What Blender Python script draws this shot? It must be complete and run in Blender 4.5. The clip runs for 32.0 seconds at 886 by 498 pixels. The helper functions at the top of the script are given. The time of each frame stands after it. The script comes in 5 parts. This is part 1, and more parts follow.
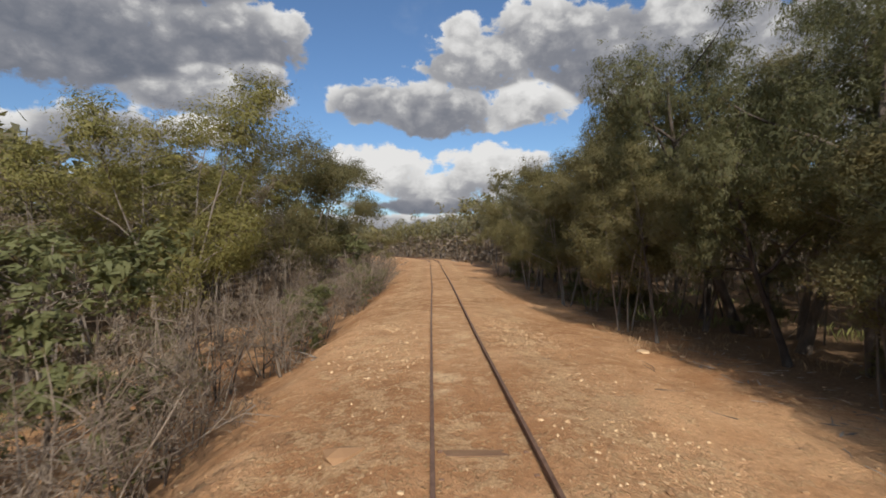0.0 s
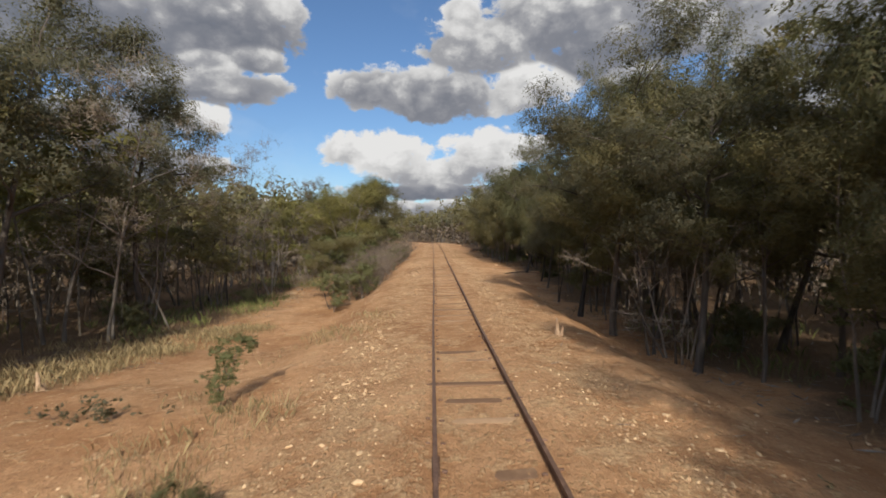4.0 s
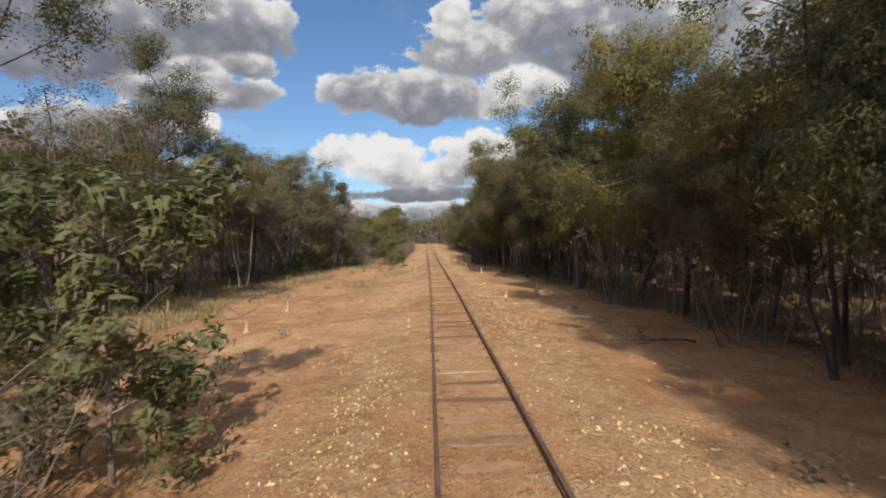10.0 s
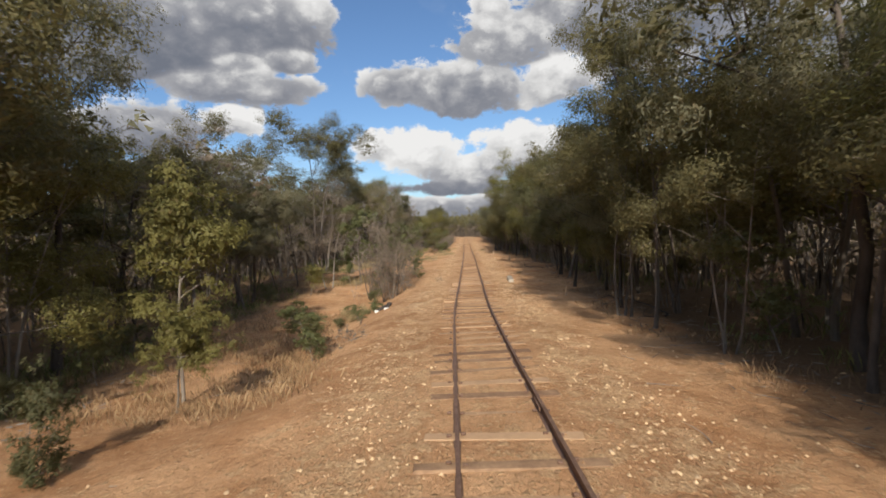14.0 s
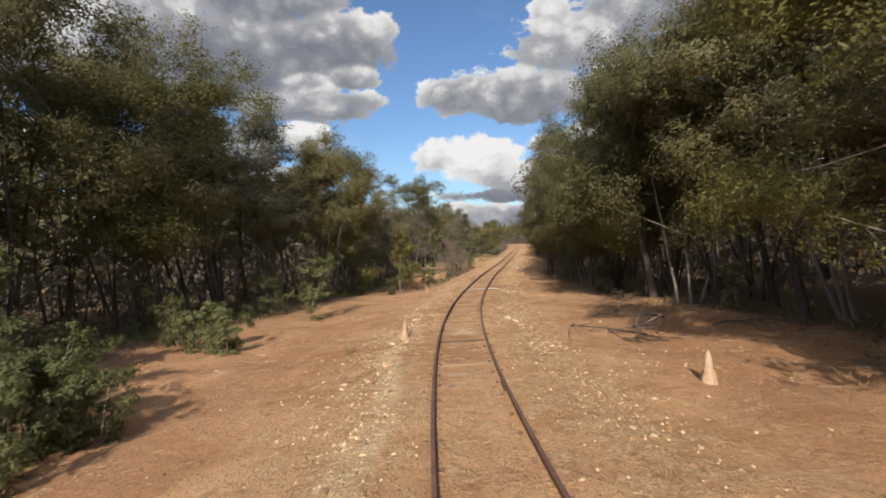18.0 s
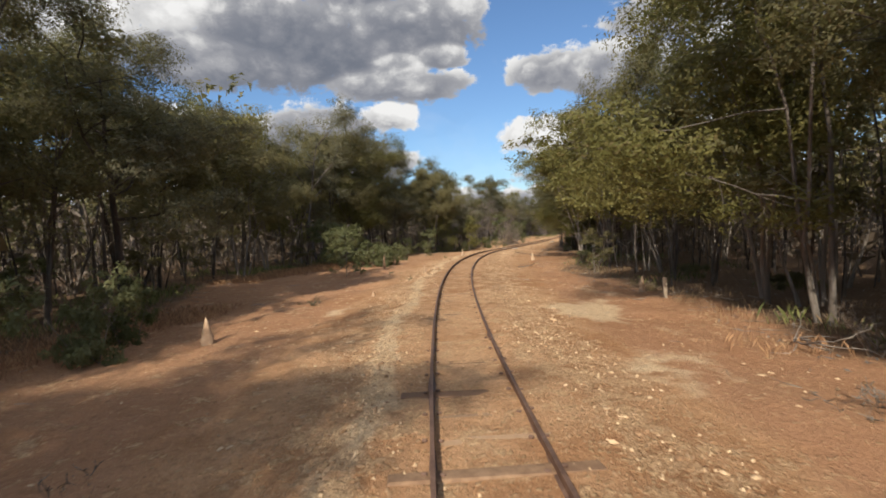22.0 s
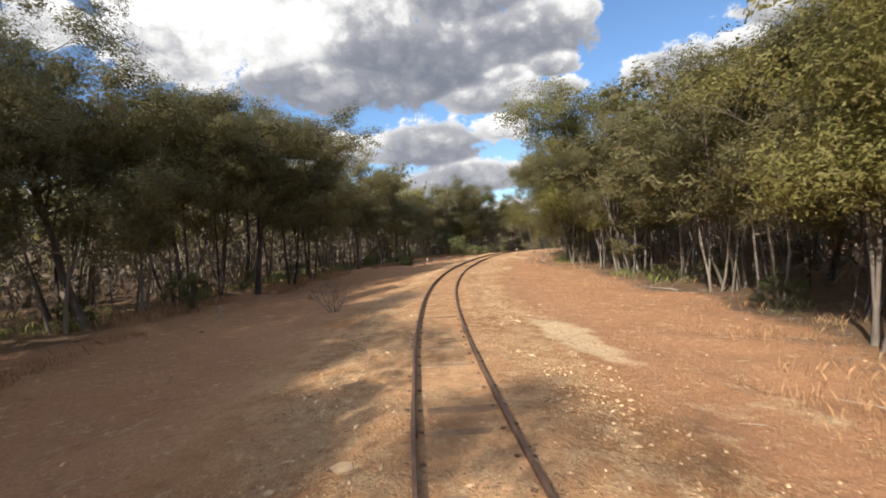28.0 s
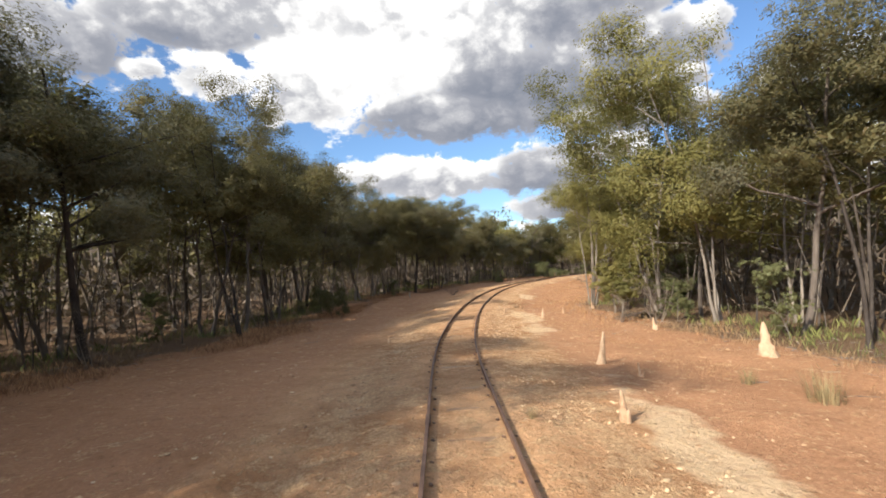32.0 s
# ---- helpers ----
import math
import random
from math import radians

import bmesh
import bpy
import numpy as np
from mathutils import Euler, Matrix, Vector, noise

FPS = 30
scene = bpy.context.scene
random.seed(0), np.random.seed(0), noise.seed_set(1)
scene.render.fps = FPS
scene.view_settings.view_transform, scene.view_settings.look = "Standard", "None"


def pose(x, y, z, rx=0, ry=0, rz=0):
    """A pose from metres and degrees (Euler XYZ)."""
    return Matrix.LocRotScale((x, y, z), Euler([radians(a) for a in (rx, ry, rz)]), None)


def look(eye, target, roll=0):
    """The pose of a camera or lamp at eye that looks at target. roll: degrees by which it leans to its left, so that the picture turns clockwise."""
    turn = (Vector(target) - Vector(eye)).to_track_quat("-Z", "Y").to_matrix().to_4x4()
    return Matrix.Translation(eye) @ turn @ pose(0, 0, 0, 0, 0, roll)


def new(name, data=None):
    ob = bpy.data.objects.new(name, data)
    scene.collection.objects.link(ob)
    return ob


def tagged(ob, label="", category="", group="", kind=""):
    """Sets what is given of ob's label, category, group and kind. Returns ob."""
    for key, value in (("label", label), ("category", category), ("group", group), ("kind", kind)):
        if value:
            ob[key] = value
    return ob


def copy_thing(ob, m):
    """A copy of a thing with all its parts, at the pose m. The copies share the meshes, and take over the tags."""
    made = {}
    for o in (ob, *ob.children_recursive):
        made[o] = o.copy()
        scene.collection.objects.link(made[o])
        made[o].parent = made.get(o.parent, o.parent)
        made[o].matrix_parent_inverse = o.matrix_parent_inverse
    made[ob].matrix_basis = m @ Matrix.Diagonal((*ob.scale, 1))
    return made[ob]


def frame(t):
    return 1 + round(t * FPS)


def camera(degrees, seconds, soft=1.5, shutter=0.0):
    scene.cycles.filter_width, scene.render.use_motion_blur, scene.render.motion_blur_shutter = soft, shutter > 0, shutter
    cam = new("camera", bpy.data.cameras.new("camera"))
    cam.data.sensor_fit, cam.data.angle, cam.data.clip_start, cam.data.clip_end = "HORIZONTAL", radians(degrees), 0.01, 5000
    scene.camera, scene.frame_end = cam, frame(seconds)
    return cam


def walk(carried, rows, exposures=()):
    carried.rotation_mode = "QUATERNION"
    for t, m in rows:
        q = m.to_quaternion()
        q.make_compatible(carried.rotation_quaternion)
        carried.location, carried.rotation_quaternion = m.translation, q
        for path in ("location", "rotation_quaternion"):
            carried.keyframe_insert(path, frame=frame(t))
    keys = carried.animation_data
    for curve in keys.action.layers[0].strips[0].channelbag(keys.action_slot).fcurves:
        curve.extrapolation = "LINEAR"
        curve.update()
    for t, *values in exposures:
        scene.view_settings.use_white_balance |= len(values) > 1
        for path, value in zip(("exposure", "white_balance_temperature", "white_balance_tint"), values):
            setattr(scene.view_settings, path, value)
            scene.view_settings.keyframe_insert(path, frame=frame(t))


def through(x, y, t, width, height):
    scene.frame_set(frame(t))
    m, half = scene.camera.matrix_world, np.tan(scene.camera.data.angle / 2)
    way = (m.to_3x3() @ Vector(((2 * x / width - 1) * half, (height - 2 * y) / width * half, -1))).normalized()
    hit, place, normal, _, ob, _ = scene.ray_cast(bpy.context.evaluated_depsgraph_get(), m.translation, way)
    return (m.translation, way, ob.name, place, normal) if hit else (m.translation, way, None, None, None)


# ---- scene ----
cam = camera(83.46, 32.0, 1.75, 0.14)
# seconds, x, y, z, yaw, pitch, roll
PATH = (
    (0.0, -0.473, 18.444, 1.59, -1.54, -0.11, 0.67),
    (0.5, -0.483, 15.086, 1.588, -1.7, -0.41, 1.22),
    (1.0, -0.498, 11.707, 1.589, -1.11, -0.76, 1.49),
    (1.5, -0.522, 8.316, 1.591, -0.95, -1.2, 1.21),
    (2.0, -0.547, 4.898, 1.597, -1.26, -1.93, 0.78),
    (2.5, -0.56, 1.448, 1.609, -1.4, -2.24, 0.12),
    (3.1, -0.557, -2.813, 1.625, -1.19, -2.05, 0.59),
    (3.8, -0.543, -7.782, 1.653, -1.24, -1.83, 1.14),
    (4.5, -0.543, -12.749, 1.695, -1.47, -1.61, 1.68),
    (5.0, -0.552, -16.328, 1.726, -1.92, -1.7, 2.14),
    (5.5, -0.563, -19.887, 1.756, -2.58, -1.65, 2.15),
    (6.0, -0.568, -23.449, 1.786, -2.31, -1.31, 1.87),
    (6.5, -0.575, -27.018, 1.815, -2.1, -0.98, 1.41),
    (7.0, -0.588, -30.596, 1.841, -1.85, -1.17, 1.73),
    (7.5, -0.607, -34.147, 1.861, -2.29, -1.88, 1.43),
    (8.0, -0.631, -37.666, 1.879, -3.03, -2.5, 1.42),
    (8.5, -0.657, -41.149, 1.9, -2.6, -2.1, 1.3),
    (9.0, -0.685, -44.637, 1.93, -2.37, -1.59, 1.68),
    (9.5, -0.705, -48.046, 1.965, -1.96, -1.52, 2.07),
    (10.0, -0.727, -51.428, 2.001, -2.07, -1.54, 2.29),
    (10.5, -0.756, -54.784, 2.044, -1.73, -2.06, 2.18),
    (11.0, -0.791, -58.132, 2.095, -0.96, -2.02, 2.06),
    (11.5, -0.807, -61.486, 2.149, 0.16, -1.88, 1.59),
    (12.0, -0.783, -64.84, 2.205, 0.98, -1.5, 1.04),
    (12.5, -0.716, -68.175, 2.266, 0.57, -1.46, 1.03),
    (13.0, -0.634, -71.521, 2.333, 0.83, -1.49, 0.95),
    (13.5, -0.544, -74.86, 2.399, 0.97, -1.7, 1.96),
    (14.0, -0.424, -78.182, 2.469, 2.4, -2.19, 2.38),
    (14.5, -0.264, -81.468, 2.542, 2.64, -2.15, 2.01),
    (15.1, -0.012, -85.241, 2.629, 3.14, -2.06, 2.75),
    (15.8, 0.408, -89.639, 2.724, 4.27, -1.94, 3.61),
    (16.5, 1.005, -94.018, 2.796, 5.68, -1.83, 4.46),
    (17.0, 1.551, -97.207, 2.841, 6.68, -1.72, 4.01),
    (17.5, 2.186, -100.386, 2.883, 8.42, -1.48, 3.67),
    (18.0, 2.908, -103.574, 2.91, 9.49, -0.95, 3.49),
    (18.5, 3.722, -106.777, 2.922, 10.81, -1.07, 1.92),
    (19.0, 4.617, -109.966, 2.93, 11.93, -1.38, 1.94),
    (19.5, 5.561, -113.086, 2.936, 13.37, -1.05, 1.35),
    (20.0, 6.567, -116.207, 2.934, 14.79, -1.13, 1.66),
    (20.5, 7.633, -119.323, 2.927, 16.06, -1.33, 2.33),
    (21.0, 8.765, -122.431, 2.92, 17.18, -1.57, 2.23),
    (21.5, 9.95, -125.524, 2.91, 18.19, -2.08, 2.54),
    (22.0, 11.187, -128.621, 2.896, 19.18, -2.75, 2.28),
    (22.5, 12.468, -131.698, 2.881, 20.56, -3.04, 2.52),
    (23.0, 13.831, -134.776, 2.865, 21.89, -3.68, 2.94),
    (23.5, 15.28, -137.827, 2.85, 22.93, -3.77, 2.96),
    (24.0, 16.829, -140.865, 2.836, 23.75, -3.54, 2.99),
    (24.5, 18.445, -143.842, 2.821, 25.09, -3.51, 2.73),
    (25.1, 20.359, -147.15, 2.799, 26.2, -2.52, 2.63),
    (25.8, 22.709, -150.938, 2.761, 27.36, -1.37, 2.5),
    (26.5, 25.168, -154.653, 2.72, 28.36, -0.22, 2.38),
    (27.0, 26.943, -157.201, 2.69, 33.21, -0.18, 2.73),
    (27.5, 28.774, -159.723, 2.657, 32.8, 0.63, 2.86),
    (28.0, 30.67, -162.229, 2.623, 31.94, -0.98, 2.95),
    (28.5, 32.63, -164.713, 2.59, 35.15, -0.27, 2.98),
    (29.0, 34.661, -167.174, 2.571, 35.12, 0.42, 2.64),
    (29.5, 36.745, -169.582, 2.566, 35.42, 1.15, 2.28),
    (30.0, 38.946, -171.968, 2.566, 39.34, 1.63, 2.61),
    (30.5, 41.274, -174.337, 2.566, 40.77, 1.84, 2.8),
    (31.0, 43.695, -176.69, 2.566, 42.34, 2.03, 2.56),
    (31.5, 46.185, -179.003, 2.566, 43.94, 2.46, 2.79),
    (32.0, 48.738, -181.267, 2.566, 45.07, 2.43, 2.72),
)
walk(cam, [(t, pose(x, y, z, 90 + p, r, w)) for t, x, y, z, w, p, r in PATH], [(0.0, 0.27), (8.0, 0.33), (17.0, 0.44), (24.5, 0.54), (27.0, 0.78), (32.0, 1.02)])

# bends of the line (per metre) and its rise, at steps along it
BEND_S = np.arange(-70, 185.1, 5.0)
BEND = (0.00136, 0.00085, 0.00019, -0.00050, -0.00092, -0.00074, -0.00013, 0.00040, 0.00056, -0.00001, -0.00020, -0.00044, -0.00076, 0.00114, 0.00118, -0.00009, -0.00091, -0.00022, 0.00043, -0.00040, -0.00044, -0.00040, -0.00018, 0.00056, -0.00054, -0.00065, 0.00311, 0.00406, -0.00005, 0.00297, 0.00433, 0.00676, 0.00954, 0.00879, 0.00799, 0.00798, 0.00640, 0.00510, 0.00616, 0.00441, 0.00427, 0.00768, 0.00830, 0.00751, 0.00758, 0.00666, 0.00617, 0.00640, 0.00653, 0.00733, 0.01073, 0.00676)
RISE_S = np.arange(-90, 174.1, 12.0)
RISE = (-0.173, -0.255, -0.336, -0.418, -0.500, -0.572, -0.608, -0.603, -0.558, -0.454, -0.354, -0.293, -0.167, 0.028, 0.268, 0.545, 0.714, 0.745, 0.721, 0.665, 0.613, 0.503, 0.371)

# ---------------------------------------------------------------- light
SUN_EL, SUN_AZ = 30.5, 178.0          # the sun stands behind the camera; azimuth clockwise from +y
sun_data = bpy.data.lights.new("sun", "SUN")
sun_data.energy, sun_data.angle, sun_data.color = 4.3, radians(0.55), (1.0, 0.93, 0.82)
sun = new("sun", sun_data)
_sd = Vector((math.sin(radians(SUN_AZ)) * math.cos(radians(SUN_EL)), math.cos(radians(SUN_AZ)) * math.cos(radians(SUN_EL)), math.sin(radians(SUN_EL))))
sun.matrix_world = look(_sd * 400, (0, 0, 0))


class Nodes:
    """Short hand for building node trees."""

    def __init__(self, tree):
        self.tree, self.n, self.l = tree, tree.nodes, tree.links

    def add(self, kind):
        return self.n.new(kind)

    def put(self, socket, value):
        if isinstance(value, bpy.types.NodeSocket):
            self.l.new(value, socket)
        else:
            socket.default_value = value

    def math(self, op, a, b=0.0, c=0.0, clamp=False):
        node = self.add("ShaderNodeMath")
        node.operation, node.use_clamp = op, clamp
        for socket, value in zip(node.inputs, (a, b, c)):
            self.put(socket, value)
        return node.outputs[0]

    def vmath(self, op, a, b=(0, 0, 0), scale=1.0):
        node = self.add("ShaderNodeVectorMath")
        node.operation = op
        self.put(node.inputs[0], a)
        self.put(node.inputs[1], b)
        if op == "SCALE":
            self.put(node.inputs["Scale"], scale)
        return node.outputs[0]

    def smooth(self, v, lo, hi):
        node = self.add("ShaderNodeMapRange")
        node.interpolation_type = "SMOOTHSTEP"
        for key, value in (("Value", v), ("From Min", lo), ("From Max", hi)):
            self.put(node.inputs[key], value)
        return node.outputs[0]

    def noise(self, vec, scale, detail=4.0, rough=0.55, colour=False):
        node = self.add("ShaderNodeTexNoise")
        self.put(node.inputs["Vector"], vec)
        self.put(node.inputs["Scale"], scale)
        node.inputs["Detail"].default_value, node.inputs["Roughness"].default_value = detail, rough
        return node.outputs["Color" if colour else "Fac"]

    def mix(self, fac, a, b, blend="MIX"):
        node = self.add("ShaderNodeMix")
        node.data_type, node.blend_type = "RGBA", blend
        self.put(node.inputs[0], fac)
        self.put(node.inputs[6], a)
        self.put(node.inputs[7], b)
        return node.outputs[2]

    def ramp(self, fac, stops):
        node = self.add("ShaderNodeValToRGB")
        els = node.color_ramp.elements
        while len(els) < len(stops):
            els.new(0.5)
        for el, (at, col) in zip(els, stops):
            el.position, el.color = at, (*col, 1)
        self.put(node.inputs[0], fac)
        return node.outputs[0]


def build_sky():
    world = bpy.data.worlds.new("sky")
    scene.world = world
    world.use_nodes = True
    k = Nodes(world.node_tree)
    k.n.clear()
    out, back = k.add("ShaderNodeOutputWorld"), k.add("ShaderNodeBackground")
    sky = k.add("ShaderNodeTexSky")
    sky.sky_type, sky.sun_disc = "NISHITA", False
    sky.sun_elevation, sky.sun_rotation, sky.air_density, sky.dust_density, sky.ozone_density = radians(SUN_EL), radians(SUN_AZ), 1.0, 0.6, 2.0
    way = k.add("ShaderNodeTexCoord").outputs["Generated"]
    sep = k.add("ShaderNodeSeparateXYZ")
    k.put(sep.inputs[0], way)
    az = k.math("ARCTAN2", sep.outputs[0], sep.outputs[1])
    el = k.math("ARCSINE", sep.outputs[2])
    comb = k.add("ShaderNodeCombineXYZ")
    k.put(comb.inputs[0], az)
    k.put(comb.inputs[1], k.math("MULTIPLY", el, 1.35))
    flat = comb.outputs[0]
    # billows: coarse warp, then finer lumps
    warp = k.vmath("SCALE", k.vmath("SUBTRACT", k.noise(flat, 5.0, 3.0, 0.6, True), (0.5, 0.5, 0.5)), scale=0.055)
    flat2 = k.vmath("ADD", flat, warp)
    ws = k.add("ShaderNodeSeparateXYZ")
    k.put(ws.inputs[0], flat2)
    lumps = k.noise(flat2, 11.0, 9.0, 0.60)
    vor = k.add("ShaderNodeTexVoronoi")
    vor.feature = "SMOOTH_F1"
    k.put(vor.inputs["Vector"], k.vmath("ADD", flat2, k.vmath("SCALE", k.vmath("SUBTRACT", k.noise(flat, 22.0, 4.0, 0.6, True), (0.5, 0.5, 0.5)), scale=0.05)))
    vor.inputs["Scale"].default_value = 24.0
    vor.inputs["Smoothness"].default_value = 0.25
    puff = k.math("SUBTRACT", 0.55, vor.outputs["Distance"])
    fringe = k.noise(flat2, 34.0, 6.0, 0.65)
    ragged = k.math("ADD", k.math("ADD", k.math("MULTIPLY", k.math("SUBTRACT", lumps, 0.5), 3.0), k.math("MULTIPLY", k.math("SUBTRACT", fringe, 0.5), 1.7)), k.math("ADD", k.math("MULTIPLY", puff, 0.75), 0.16))
    best, tone = None, None
    for a, b, w, h, lit in CLOUDS:
        dx = k.math("DIVIDE", k.math("SUBTRACT", ws.outputs[0], radians(a)), radians(w))
        dy = k.math("DIVIDE", k.math("SUBTRACT", ws.outputs[1], radians(b) * 1.35), radians(h) * 1.35)
        e = k.math("SUBTRACT", 1.0, k.math("ADD", k.math("MULTIPLY", dx, dx), k.math("MULTIPLY", dy, dy)))
        # light from above and behind: bright crowns, grey bases
        t = k.math("ADD", k.math("MULTIPLY", dy, 0.30), lit)
        if best is None:
            best, tone = e, t
        else:
            m = k.math("GREATER_THAN", e, best)
            soft = k.smooth(k.math("SUBTRACT", e, best), -0.5, 0.5)
            tone = k.math("ADD", k.math("MULTIPLY", tone, k.math("SUBTRACT", 1.0, soft)), k.math("MULTIPLY", t, soft))
            best = k.math("MAXIMUM", best, e)
    dens = k.math("ADD", best, ragged)
    mask = k.smooth(dens, -0.10, 0.42)
    thin = k.smooth(k.noise(flat2, 3.0, 5.0, 0.6), 0.52, 0.80)
    mask = k.math("MAXIMUM", mask, k.math("MULTIPLY", thin, 0.22))
    bright = k.math("ADD", tone, k.math("ADD", k.math("ADD", k.math("MULTIPLY", k.math("SUBTRACT", lumps, 0.5), 1.1), k.math("MULTIPLY", k.math("SUBTRACT", fringe, 0.5), 0.5)), k.math("MULTIPLY", puff, 0.44)))
    edge = k.smooth(dens, 0.75, 0.12)
    bright = k.math("ADD", bright, k.math("MULTIPLY", edge, 0.22))
    cloud = k.ramp(bright, [(0.0, (0.125, 0.138, 0.170)), (0.30, (0.185, 0.193, 0.220)), (0.55, (0.29, 0.293, 0.31)), (0.75, (0.49, 0.487, 0.485)), (1.0, (0.645, 0.64, 0.632))])
    blue = k.mix(1.0, k.vmath("SCALE", sky.outputs[0], scale=SKY_GAIN), (0.66, 0.79, 0.93, 1), "MULTIPLY")
    # sky glow round the sun, behind the camera, added to fill shaded fronts
    near_sun = k.add("ShaderNodeVectorMath")
    near_sun.operation = "DOT_PRODUCT"
    k.put(near_sun.inputs[0], way)
    near_sun.inputs[1].default_value = _sd
    glow = k.math("ADD", 1.0, k.math("MULTIPLY", k.smooth(near_sun.outputs["Value"], 0.1, 1.0), 1.35))
    col = k.vmath("SCALE", k.mix(mask, blue, cloud), scale=glow)
    k.put(back.inputs[0], col)
    back.inputs[1].default_value = 1.0
    k.l.new(back.outputs[0], out.inputs[0])


# azimuth, elevation, half width, half height in degrees, and how much light reaches it
CLOUDS_AHEAD = (
    (-35.3, 20.8, 10.9, 4.1, 0.22), (-21.8, 21.8, 8.2, 3.2, 0.28), (-25.6, 15.6, 5.7, 1.7, 0.5),
    (-19.6, 16, 5.1, 1.5, 0.58), (-15.5, 23.2, 2.5, 1.7, 0.66), (-24.5, 18.1, 3.2, 1.2, 0.62),
    (-19.0, 18.6, 3.4, 1.6, 0.5), (-20.9, 15.4, 4.6, 1.6, 0.5), (-6.3, 16.4, 5.1, 2.1, 0.52),
    (0.8, 15.5, 7.1, 2.9, 0.42), (6.1, 20.4, 7.1, 3.4, 0.58), (4.3, 23.8, 2.6, 1.8, 0.75),
    (13.8, 22.7, 8.7, 3.9, 0.48), (21.5, 20.3, 8.6, 4.8, 0.28), (11.2, 15.6, 5.4, 2.7, 0.74),
    (29.7, 21.5, 8.1, 4.9, 0.5), (22.6, 16.3, 3.4, 2, 0.6), (37.6, 17.4, 6.4, 5.2, 0.4),
)
CLOUDS_LOW = (
    (-9.5, 9.5, 3.1, 1.9, 0.85), (-4.5, 8.7, 4.8, 2.9, 0.95), (-1.6, 6.8, 5.2, 1.9, 0.75),
    (6.6, 9.4, 5.3, 2.3, 0.9), (4.6, 7.2, 5.2, 1.9, 0.72), (0, 5, 9, 1, 0.3),
    (10.8, 9.4, 3.2, 1.5, 0.75),
)
CLOUDS_ROUND = (
    (-59.6, 21.3, 6.6, 4.7, 0.55), (-50.9, 23, 10.3, 4.7, 0.95), (-39.3, 23.7, 10.1, 3.7, 0.62),
    (-31.1, 19.6, 10.9, 4.3, 0.24), (-42.8, 17.6, 12.3, 2.8, 0.28), (-21.4, 22.2, 6.2, 3.2, 0.45),
    (-24.3, 16, 7.6, 2.4, 0.52), (-43.8, 11.2, 6.8, 1.7, 0.82), (-32.9, 10.8, 7.1, 2.9, 0.36),
    (-25.1, 12, 3.5, 1.6, 0.8), (-29.2, 7.2, 7.1, 2, 0.45), (-83.1, 22.4, 7.9, 3.2, 0.35),
    (-69.7, 21, 4.6, 2.2, 0.8), (-75.9, 20.8, 2.4, 1.2, 0.75), (-58.5, 21.9, 8.7, 5.6, 1.0),
    (-71.8, 25.5, 8.5, 2.5, 0.35), (-46.1, 10.8, 11.6, 2.2, 0.62),
    (70, 25, 25, 10, 0.5), (120, 22, 28, 8, 0.5), (175, 30, 30, 9, 0.45), (-110, 24, 30, 9, 0.5), (-150, 35, 20, 10, 0.5), (45, 12, 18, 4, 0.6),
    (-45, 28, 22, 6, 0.8), (-68, 29, 16, 6, 0.7), (-30, 27, 12, 4, 0.35), (-70, 4, 30, 3, 0.5), (-15, 2.5, 40, 1.6, 0.45), (60, 4, 40, 3, 0.5),
)
# invented clouds overhead, out of view, that set the sky's fill light
CLOUDS_FILL = (
    (-20, 46, 24, 9, 0.42), (35, 42, 20, 8, 0.42), (95, 48, 30, 10, 0.42), (150, 56, 34, 9, 0.42), (-75, 52, 26, 10, 0.42),
    (-130, 58, 36, 9, 0.42), (20, 66, 60, 9, 0.42), (-160, 76, 90, 8, 0.42), (70, 78, 80, 7, 0.42),
)
CLOUDS = CLOUDS_AHEAD + CLOUDS_LOW + CLOUDS_ROUND + CLOUDS_FILL
SKY_GAIN = 0.10
build_sky()


# ---------------------------------------------------------------- materials
def material(name):
    m = bpy.data.materials.new(name)
    m.use_nodes = True
    k = Nodes(m.node_tree)
    k.n.clear()
    out, bsdf = k.add("ShaderNodeOutputMaterial"), k.add("ShaderNodeBsdfPrincipled")
    k.l.new(bsdf.outputs[0], out.inputs[0])
    bsdf.inputs["Specular IOR Level"].default_value = 0.25
    return m, k, bsdf, out


def bump(k, bsdf, height, strength=0.5, distance=0.02):
    node = k.add("ShaderNodeBump")
    node.inputs["Strength"].default_value, node.inputs["Distance"].default_value = strength, distance
    k.put(node.inputs["Height"], height)
    k.l.new(node.outputs[0], bsdf.inputs["Normal"])


